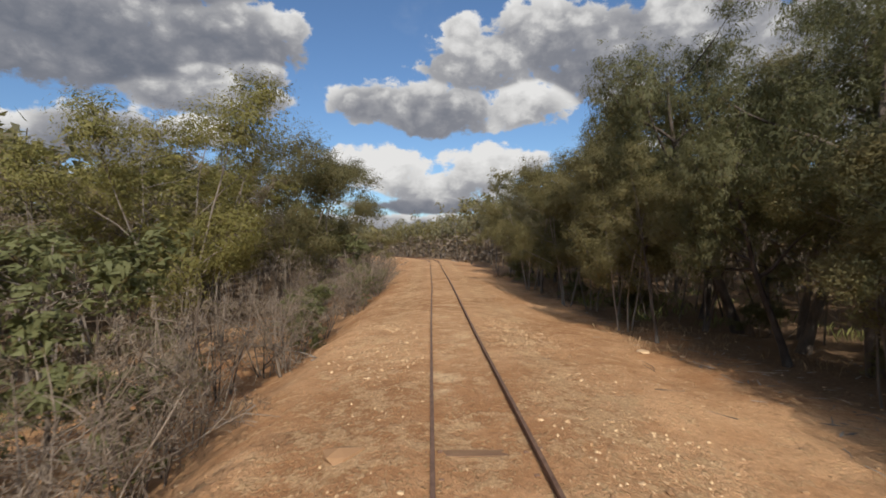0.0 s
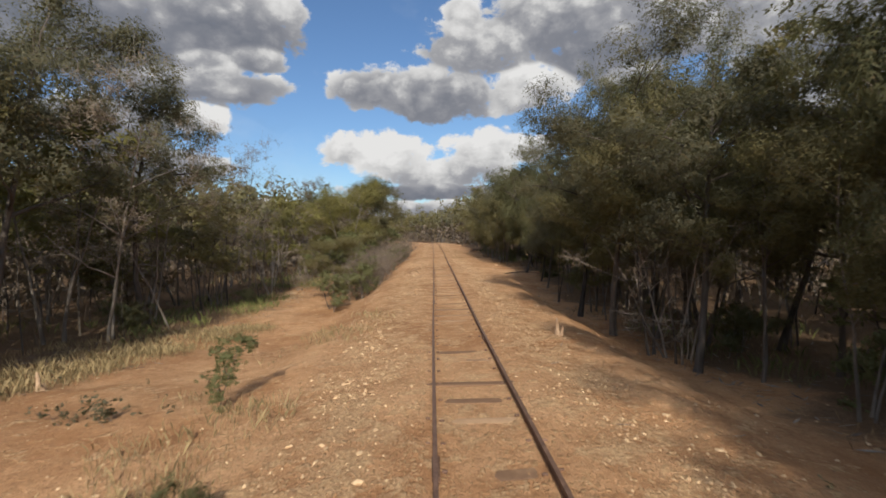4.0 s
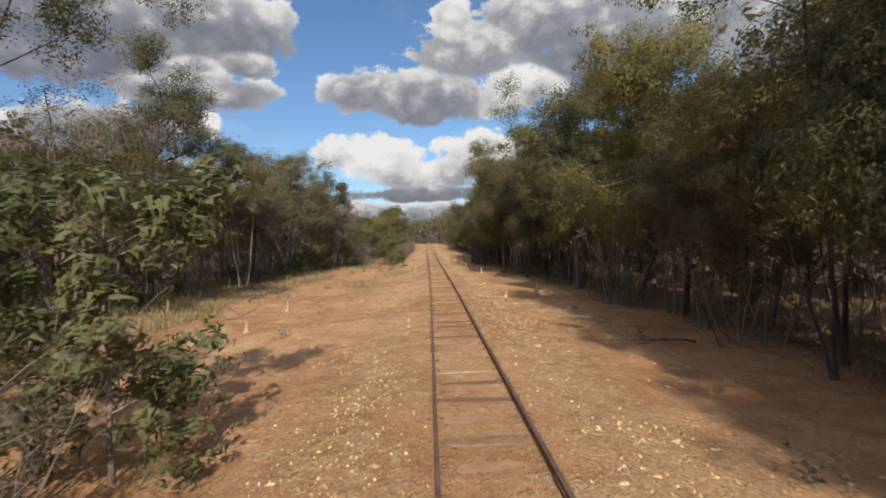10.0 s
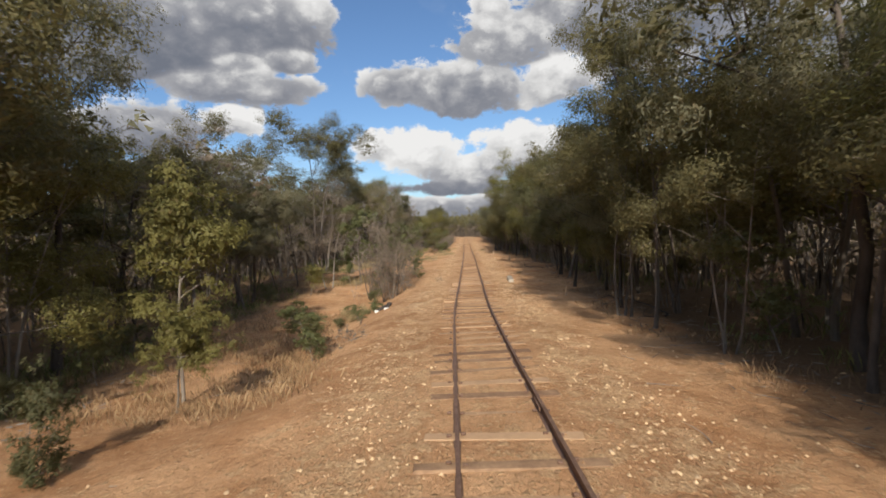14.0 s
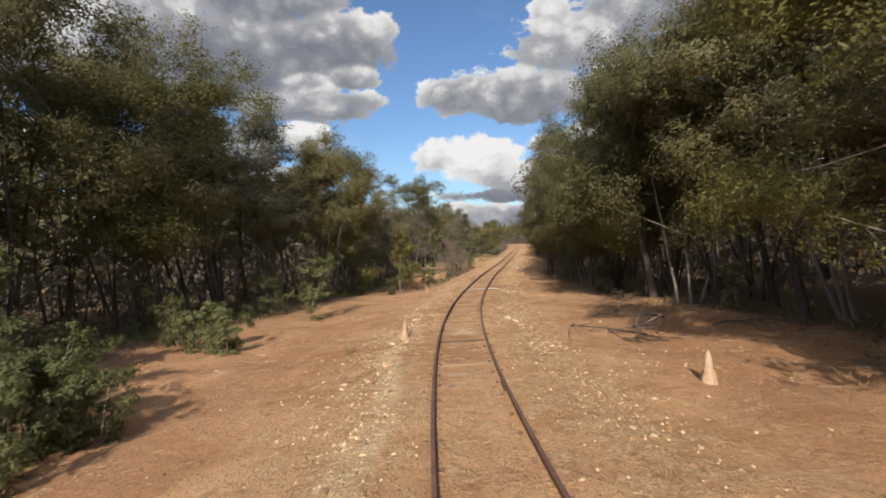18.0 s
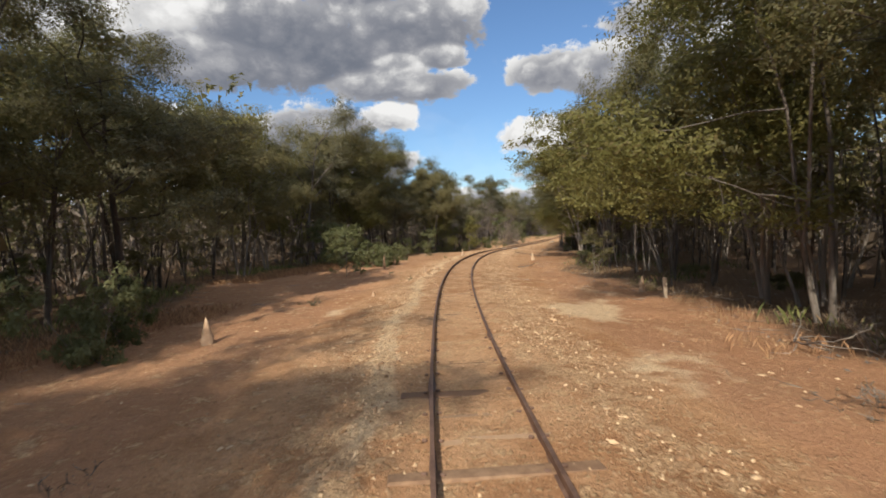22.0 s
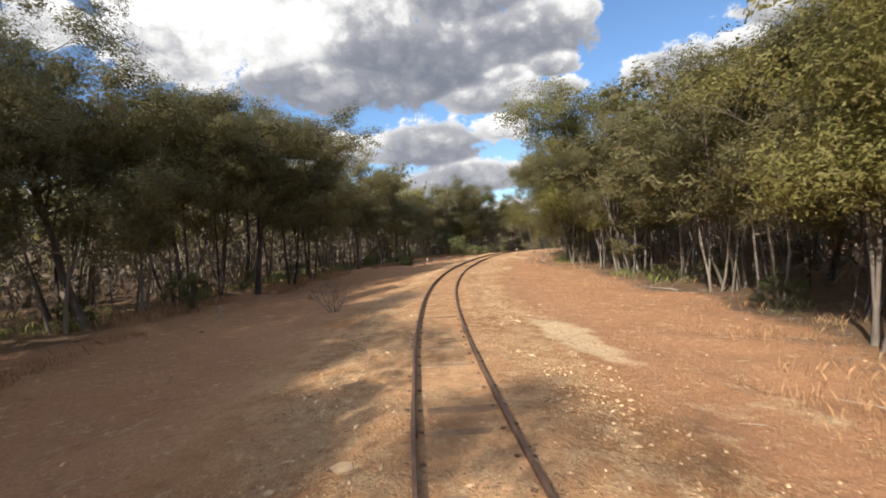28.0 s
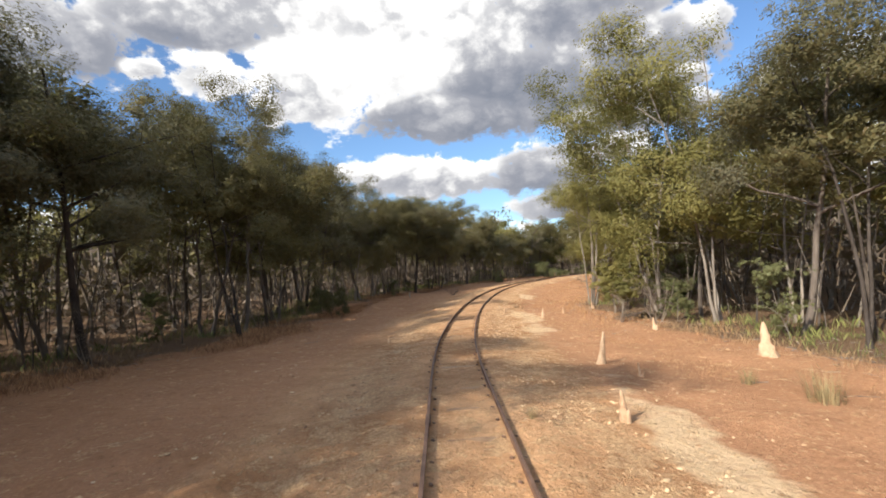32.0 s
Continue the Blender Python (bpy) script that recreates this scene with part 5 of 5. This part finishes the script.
# ---------------------------------------------------------------- termite mounds, stones, fallen wood
def mound_mesh(seed, peaks):
    """A clay spire with smaller shoulders, rough and slightly leaning, one metre high."""
    rm = np.random.default_rng(seed)
    soup = Soup()
    for j in range(peaks):
        h = 1.0 if j == 0 else rm.uniform(0.3, 0.65)
        a = rm.uniform(0, 6.28)
        off = np.array([math.cos(a), math.sin(a)]) * (0 if j == 0 else rm.uniform(0.14, 0.26))
        n, k = 11, 9
        zs = np.linspace(-0.12, 1, k)
        rad = (0.24 if j == 0 else 0.17) * np.array([1.15, 1.05, 0.88, 0.72, 0.60, 0.50, 0.42, 0.31, 0.13])
        lean = rm.normal(0, 0.07, 2)
        v = []
        for z, r in zip(zs, rad):
            ang = np.arange(n) * 2 * np.pi / n
            rr = r * (1 + 0.16 * rm.standard_normal(n))
            v.append(np.column_stack([off[0] + lean[0] * z + rr * np.cos(ang), off[1] + lean[1] * z + rr * np.sin(ang), np.full(n, z * h) + 0.02 * rm.standard_normal(n)]))
        v = np.concatenate(v)
        f = [[i * n + q, i * n + (q + 1) % n, (i + 1) * n + (q + 1) % n, (i + 1) * n + q] for i in range(k - 1) for q in range(n)]
        top = len(v)
        v = np.concatenate([v, [v[-n:].mean(0) + (0, 0, 0.02)]])
        soup.add(v, np.array(f))
        cap = [[(k - 1) * n + q, (k - 1) * n + (q + 1) % n, top, top] for q in range(n)]
        soup.v.append(np.zeros((0, 3)))
        soup.f.append(np.array([c[:3] + [c[2]] for c in cap]) + soup.n - len(v))
    faces = [list(dict.fromkeys(q)) for q in np.concatenate(soup.f).tolist()]
    return mesh_from("termite_mound", np.concatenate(soup.v), faces, MOUND, True)


MOUND_MESHES = [mound_mesh(3, 1), mound_mesh(4, 2), mound_mesh(8, 3), mound_mesh(15, 1), mound_mesh(16, 2)]
MOUNDS_A = (
    (-53.5, 4.1, 0.39), (-2.5, 2.4, 0.4), (-0.5, -8.2, 0.37), (2.5, -9, 0.27),
    (8, -5.4, 0.32), (10, 2.6, 0.4), (13, -2, 0.25), (17, 3.1, 0.39),
    (26, -12.2, 0.48), (31, 3.8, 0.5), (31.5, -11, 0.64), (31.5, -6.3, 0.4),
    (32, 2.4, 0.3), (36, -6.3, 0.36), (37.5, 4.9, 0.15), (58, 3.8, 0.4),
    (74.5, -3.1, 0.38), (76, -2.2, 0.15), (91, -1.5, 0.49), (95.5, 4, 0.5),
    (99.5, -5.3, 0.79), (105.5, -1.8, 0.34), (112.5, -3, 0.16), (113, 6.3, 0.51),
)
MOUNDS_B = (
    (118.5, -5.9, 0.58), (125.5, 4.2, 0.33), (125.5, 5.8, 0.57), (166.5, 6.6, 0.39),
    (167, 1.5, 0.14), (169, 4.8, 0.32), (169.5, 1.8, 0.31), (171, 3.6, 0.45),
    (176, 7.2, 0.44), (178, -2.4, 0.23), (182, 8, 0.78), (182.5, 3.6, 0.74),
    (184, 4, 0.29), (187.5, 2.4, 0.43),
)
MOUNDS = MOUNDS_A + MOUNDS_B
for j, (s, d, h) in enumerate(MOUNDS):
    x, y = plan(s, d)
    w = max(h * (0.62 + 0.13 * (j % 5)), 0.2) if h > 0.2 else 0.3
    ob = new("termite_mound", MOUND_MESHES[j % 5])
    ob.matrix_basis = Matrix.LocRotScale((float(x), float(y), float(ground_z(s, d)) - 0.01), Euler((0, 0, rng.uniform(0, 6))), Vector((w, w, h * 1.08)))
    tagged(ob, "pale clay termite spire on bare red earth" if h > 0.45 else "small stub of pale clay termite mound", "termite mound", "termite mounds")


def stone_shapes(rs, count):
    shapes = []
    for _ in range(count):
        bm = bmesh.new()
        bmesh.ops.create_icosphere(bm, subdivisions=1, radius=1.0)
        v = np.array([a.co for a in bm.verts])
        f = np.array([[a.index for a in q.verts] for q in bm.faces])
        bm.free()
        shapes.append((v * (1 + 0.22 * rs.standard_normal((len(v), 1))) * rs.uniform((0.8, 0.55, 0.25), (1.3, 0.9, 0.5)), f))
    return shapes


def scatter_stones():
    """Ballast and broken stone spread on the bed and its shoulders."""
    rs = np.random.default_rng(21)
    shapes = stone_shapes(rs, 8)
    lite = np.array([[0, 0, 0.9], [1, 0, 0], [0.2, 0.8, 0.1], [-0.9, 0.3, 0], [-0.5, -0.8, 0.1], [0.5, -0.8, 0]])
    litef = np.array([[0, 1, 2], [0, 2, 3], [0, 3, 4], [0, 4, 5], [0, 5, 1]])
    soup = Soup()
    n = 84000
    s = rs.uniform(-34, 197, n)
    a = np.where(rs.random(n) < 0.66, rs.normal(1.8, 0.5, n), rs.uniform(0, 8.0, n))
    d = a * np.where(rs.random(n) < 0.5, -1, 1)
    keep = (np.abs(np.abs(d) - 0.565) > 0.08) & (value_noise(s * 0.7, d * 0.9, 31) > rs.uniform(-0.7, 0.35, n))
    s, d = s[keep], d[keep]
    size = np.clip(rs.lognormal(-4.08, 0.48, len(s)), 0.009, 0.055)
    heap = (np.abs(d + 1.45) < 0.32) & (s > 84) & (s < 146)
    size = np.where(heap, size * 1.25, size)
    size = np.where(np.abs(d) < 0.6, size * 0.6, size)
    x, y = plan(s, d)
    z = ground_z(s, d)
    for i in range(len(s)):
        v, f = shapes[rs.integers(8)] if size[i] > 0.032 else (lite * rs.uniform(0.75, 1.25, (6, 1)), litef)
        t = rs.uniform(0, 6.28)
        c, q = math.cos(t), math.sin(t)
        w = v * size[i]
        soup.add(np.column_stack([w[:, 0] * c - w[:, 1] * q + x[i], w[:, 0] * q + w[:, 1] * c + y[i], w[:, 2] + z[i] + size[i] * 0.12]), f)
    tagged(new("ballast_stones", soup.mesh("ballast_stones", STONE)), "loose pale ballast stones on the earth bed", "gravel", kind="stuff")


scatter_stones()
_rock_shapes = stone_shapes(np.random.default_rng(33), 5)
ROCK_MESHES = [mesh_from("rock", v, f, STONE) for v, f in _rock_shapes]
ROCKS = ((88.0, -1.5, 0.18), (90.3, -1.65, 0.17), (92.5, 0.2, 0.12), (88.6, 1.6, 0.15), (99.1, 1.2, 0.11), (101.5, -1.4, 0.15), (94.0, -1.5, 0.16), (97.0, -1.45, 0.14), (109.0, -1.4, 0.13), (8.4, -2.2, 0.11), (60.5, -2.0, 0.12), (131.8, 0.1, 0.12), (-24.0, -1.6, 0.26), (-21.6, -2.2, 0.2), (-19.4, -1.7, 0.18), (66.0, 1.4, 0.13), (88.0, 1.4, 0.2), (105.3, -1.2, 0.2), (104.4, -1.3, 0.16), (144.6, -2.5, 0.2), (163.8, -1.3, 0.2), (86.6, 6.6, 0.28), (87.4, 7.2, 0.32), (86.0, 7.6, 0.25), (168.0, 2.9, 0.16), (-30.0, 4.4, 0.2), (-33.0, 4.9, 0.17), (176.6, -2.6, 0.16), (180.5, -1.7, 0.14))
for j, (s, d, r) in enumerate(ROCKS):
    x, y = plan(s, d)
    ob = new("rock", ROCK_MESHES[j % 5])
    ob.matrix_basis = Matrix.LocRotScale((float(x), float(y), float(ground_z(s, d)) + r * 0.1), Euler((0, 0, j * 1.7)), Vector((r, r, r * 0.8)))
    tagged(ob, "pale angular rock lying on orange earth", "rock", "loose rocks")


def branch_meshes(seed, length, mat):
    """A fallen limb and, apart, its side twigs."""
    rb = np.random.default_rng(seed)
    P, d = limb(rb, np.array([0, 0, 0.05]), np.array([1.0, 0.1, 0.02]), length, 0.42, 0.0, 10)
    P[:, 2] = 0.05 + np.abs(P[:, 2] - 0.05) * 0.5
    r0 = 0.016 + 0.006 * length
    main = mesh_from("limb", *tube(P, np.linspace(r0, r0 * 0.25, len(P)), 5), mat, True)
    twigs = []
    for _ in range(int(5 + 2 * length)):
        i = rb.integers(2, len(P))
        w = d + rb.standard_normal(3) * (0.7, 0.7, 0.45)
        w[2] = abs(w[2]) * 0.5
        Q, _e = limb(rb, P[i], w / np.linalg.norm(w), length * rb.uniform(0.15, 0.45), 0.45, -0.02, 5)
        Q[:, 2] = np.maximum(Q[:, 2], 0.01)
        twigs.append(mesh_from("twig", *tube(Q, np.linspace(r0 * 0.45, 0.006, len(Q)), 4), mat, True))
    return main, twigs


BRANCH_MESHES = [branch_meshes(1, 2.6, BARK_DARK), branch_meshes(2, 2.2, DEAD_WOOD), branch_meshes(3, 1.4, BARK_GREY), branch_meshes(4, 2.3, BARK_DARK)]
BRANCHES = ((82.0, 6.2, 0, 0), (85.0, 6.0, 1, 60), (88.0, 6.2, 3, 200), (89.5, 5.2, 1, 140), (91.2, 4.6, 0, 100), (90.4, 6.6, 3, 20), (103.0, 2.9, 2, 70), (-31.0, -3.6, 1, 40), (-22.0, 3.9, 3, 10), (-14.0, 4.4, 2, 200), (28.0, -9.0, 3, 120), (33.5, -7.9, 1, 310), (63.5, 5.6, 0, 30), (120.5, 6.8, 1, 150), (128.0, 6.9, 3, 250), (131.0, 6.2, 2, 10), (150.0, 9.0, 1, 80), (170.5, 7.6, 1, 210), (172.0, 8.6, 0, 160), (46.0, 5.2, 1, 300), (40.0, 5.6, 3, 210), (14.0, 6.4, 1, 20))
for s, d, j, turn in BRANCHES:
    x, y = plan(s, d)
    ob = new("fallen_branch")
    ob.matrix_basis = pose(float(x), float(y), float(ground_z(s, d)) - 0.02, 0, 0, turn)
    part("limb", BRANCH_MESHES[j][0], ob)
    for me in BRANCH_MESHES[j][1]:
        part("twig", me, ob)
    tagged(ob, "bleached fallen branch lying on dry earth" if j == 1 else "dark fallen branch with forked twigs on dry earth", "branch", "fallen branches")

# the concrete headwall of a culvert beside the rails
v, f = box_verts(0.25, 2.0, 0.40, 0.02)
x, y = plan(51.7, 2.1)
wall = new("culvert_headwall", mesh_from("culvert_headwall", v, f, CONCRETE))
wall.matrix_basis = pose(float(x), float(y), float(ground_z(51.7, 2.1)) - 0.22, 0, 0, heading(52.0) - 2)
tagged(wall, "weathered concrete culvert headwall beside the rails", "culvert wall")

# two discarded sleepers with white-painted ends, lying on the bank
for s, d, turn in ((59.3, -3.35, 4), (58.4, -3.75, -7)):
    x, y = plan(s - 0.75, d)
    old = tagged(new("discarded_sleeper"), "old dark timber sleeper with a white-painted end on the bank", "sleeper", "discarded sleepers")
    old.matrix_basis = pose(float(x), float(y), float(ground_z(s - 0.75, d)) - 0.02, 0, 5, heading(s) + turn)
    v, f = box_verts(0.17, 1.5, 0.11, 0.012)
    part("beam", mesh_from("beam", v, f, BARK_DARK), old)
    v, f = box_verts(0.175, 0.04, 0.115, 0.008)
    part("painted_end", mesh_from("painted_end", v, f, WHITE_PAINT), old, "chipped white-painted end", pose(0, -0.77, -0.0025))

# old timber stakes
STAKES = ((115.0, 6.3, 0.62), (151.2, -7.9, 0.5), (26.5, -12.5, 0.5))
for s, d, h in STAKES:
    v, f = box_verts(0.10, 0.09, 1.0, 0.015)
    v = v + 0.006 * rng.standard_normal(v.shape)
    x, y = plan(s, d)
    ob = new("timber_stake", mesh_from("timber_stake", v, f, POST_WOOD))
    ob.matrix_basis = Matrix.LocRotScale((float(x), float(y), float(ground_z(s, d)) - 0.05), Euler((0.03, -0.04, 0.4)), Vector((1, 1, h + 0.05)))
    tagged(ob, "short grey timber stake in dry grass", "stake", "timber stakes")


# ---------------------------------------------------------------- grass and litter
def grass_field(name, mat, label, seed, count, near, deep, tall, both, first=-62, last=200):
    """Blades in tufts along the forest edges."""
    rg = np.random.default_rng(seed)
    vs, fs, n = [], [], 0
    side = np.where(rg.random(count) < both, -1.0, 1.0)
    s = rg.uniform(first, last, count)
    eg = np.where(side < 0, edge(s, -1), edge(s, 1))
    d = side * (eg + near + np.abs(rg.standard_normal(count)) * deep)
    ok = value_noise(s * 0.22, d * 0.35, seed) > -0.15
    s, d = s[ok], d[ok]
    m = len(s)
    blades = 22
    x, y = plan(s, d)
    z = ground_z(s, d)
    base = np.repeat(np.column_stack([x, y, z]), blades, 0) + rg.standard_normal((m * blades, 3)) * (0.27, 0.27, 0)
    h = np.repeat(tall * rg.uniform(0.5, 1.3, m), blades) * rg.uniform(0.5, 1.1, m * blades)
    a = rg.uniform(0, 6.28, m * blades)
    lean = np.column_stack([np.cos(a), np.sin(a), np.zeros_like(a)]) * (h * rg.uniform(0.1, 0.6, len(h)))[:, None]
    w = np.column_stack([-np.sin(a), np.cos(a), np.zeros_like(a)]) * 0.0035
    up = np.column_stack([np.zeros_like(h), np.zeros_like(h), h])
    v = np.stack([base - w, base + w, base + up * 0.6 + lean * 0.35 + w * 0.8, base + up + lean], 1).reshape(-1, 3)
    f = np.arange(len(v)).reshape(-1, 4)
    tagged(new(name, mesh_from(name, v, f, mat)), label, "grass", kind="stuff")


grass_field("dry_grass", GRASS_DRY, "dry straw-coloured grass along the forest edge", 61, 4200, -1.6, 3.0, 0.20, 0.6)
grass_field("brown_edge_grass", GRASS_ORANGE, "brown dry grass along the shaded forest edge", 64, 4200, -3.0, 2.0, 0.24, 0.94, 92, 200)
grass_field("orange_verge_grass", GRASS_ORANGE, "short orange-brown dry grass on the open verge", 67, 1500, -5.2, 2.4, 0.08, 0.0, 118, 198)
grass_field("ditch_grass", GRASS_MIXED, "tufts of olive dry grass beside the dirt track", 65, 380, -9.6, 0.9, 0.20, 1.0, -6, 28)
grass_field("roadside_grass", GRASS_MIXED, "olive dry grass below the trees", 66, 2200, -3.6, 2.0, 0.28, 1.0, -10, 46)
grass_field("bank_dry_grass", GRASS_DRY, "dry orange grass in the hollow beside the bank", 63, 800, -6.0, 3.4, 0.22, 1.0, 44, 70)
grass_field("sparse_green_grass", GRASS_GREEN, "sparse green grass under the trees", 62, 3600, -0.2, 3.5, 0.38, 0.7)


def leaf_litter():
    rg = np.random.default_rng(91)
    n = 16000
    side = np.where(rg.random(n) < 0.5, -1.0, 1.0)
    s = rg.uniform(-60, 200, n)
    eg = np.where(side < 0, edge(s, -1), edge(s, 1))
    d = side * (eg - 1.5 + np.abs(rg.standard_normal(n)) * 3.0)
    x, y = plan(s, d)
    c = np.column_stack([x, y, ground_z(s, d) + 0.02])
    t = rg.uniform(0, 6.28, n)
    ln, wd = rg.uniform(0.05, 0.22, n), rg.uniform(0.008, 0.03, n)
    a = np.column_stack([np.cos(t), np.sin(t), rg.normal(0, 0.12, n)]) * ln[:, None]
    b = np.column_stack([-np.sin(t), np.cos(t), rg.normal(0, 0.2, n)]) * wd[:, None]
    v = np.stack([c - a, c + b, c + a, c - b], 1).reshape(-1, 3)
    tagged(new("leaf_litter", mesh_from("leaf_litter", v, np.arange(4 * n).reshape(-1, 4), DEAD_WOOD)), "dead leaves and bark strips under the trees", "leaf litter", kind="stuff")


leaf_litter()


def ground_sticks():
    """Broken twigs and bark lying on the open ground."""
    rg = np.random.default_rng(93)
    soup = Soup()
    for _ in range(1500):
        s, side = rg.uniform(-34, 197), -1 if rg.random() < 0.6 else 1
        d = side * (edge(s, side) - abs(rg.normal(0, 2.4)) + 0.6)
        if abs(d) < 1.5:
            continue
        x, y = plan(s, d)
        a, ln = rg.uniform(0, 6.28), rg.uniform(0.12, 0.7)
        P, _ = limb(rg, np.array([float(x), float(y), float(ground_z(s, d)) + 0.012]), np.array([math.cos(a), math.sin(a), 0.0]), ln, 0.22, 0.0, 3)
        P[:, 2] = P[0, 2] + np.abs(P[:, 2] - P[0, 2]) * 0.5
        soup.add(*tube(P, np.linspace(0.004 + 0.010 * ln, 0.003, len(P)), 3))
    tagged(new("fallen_twigs", soup.mesh("fallen_twigs", DEAD_WOOD)), "broken grey twigs scattered on the dry earth", "twigs", kind="stuff")


ground_sticks()
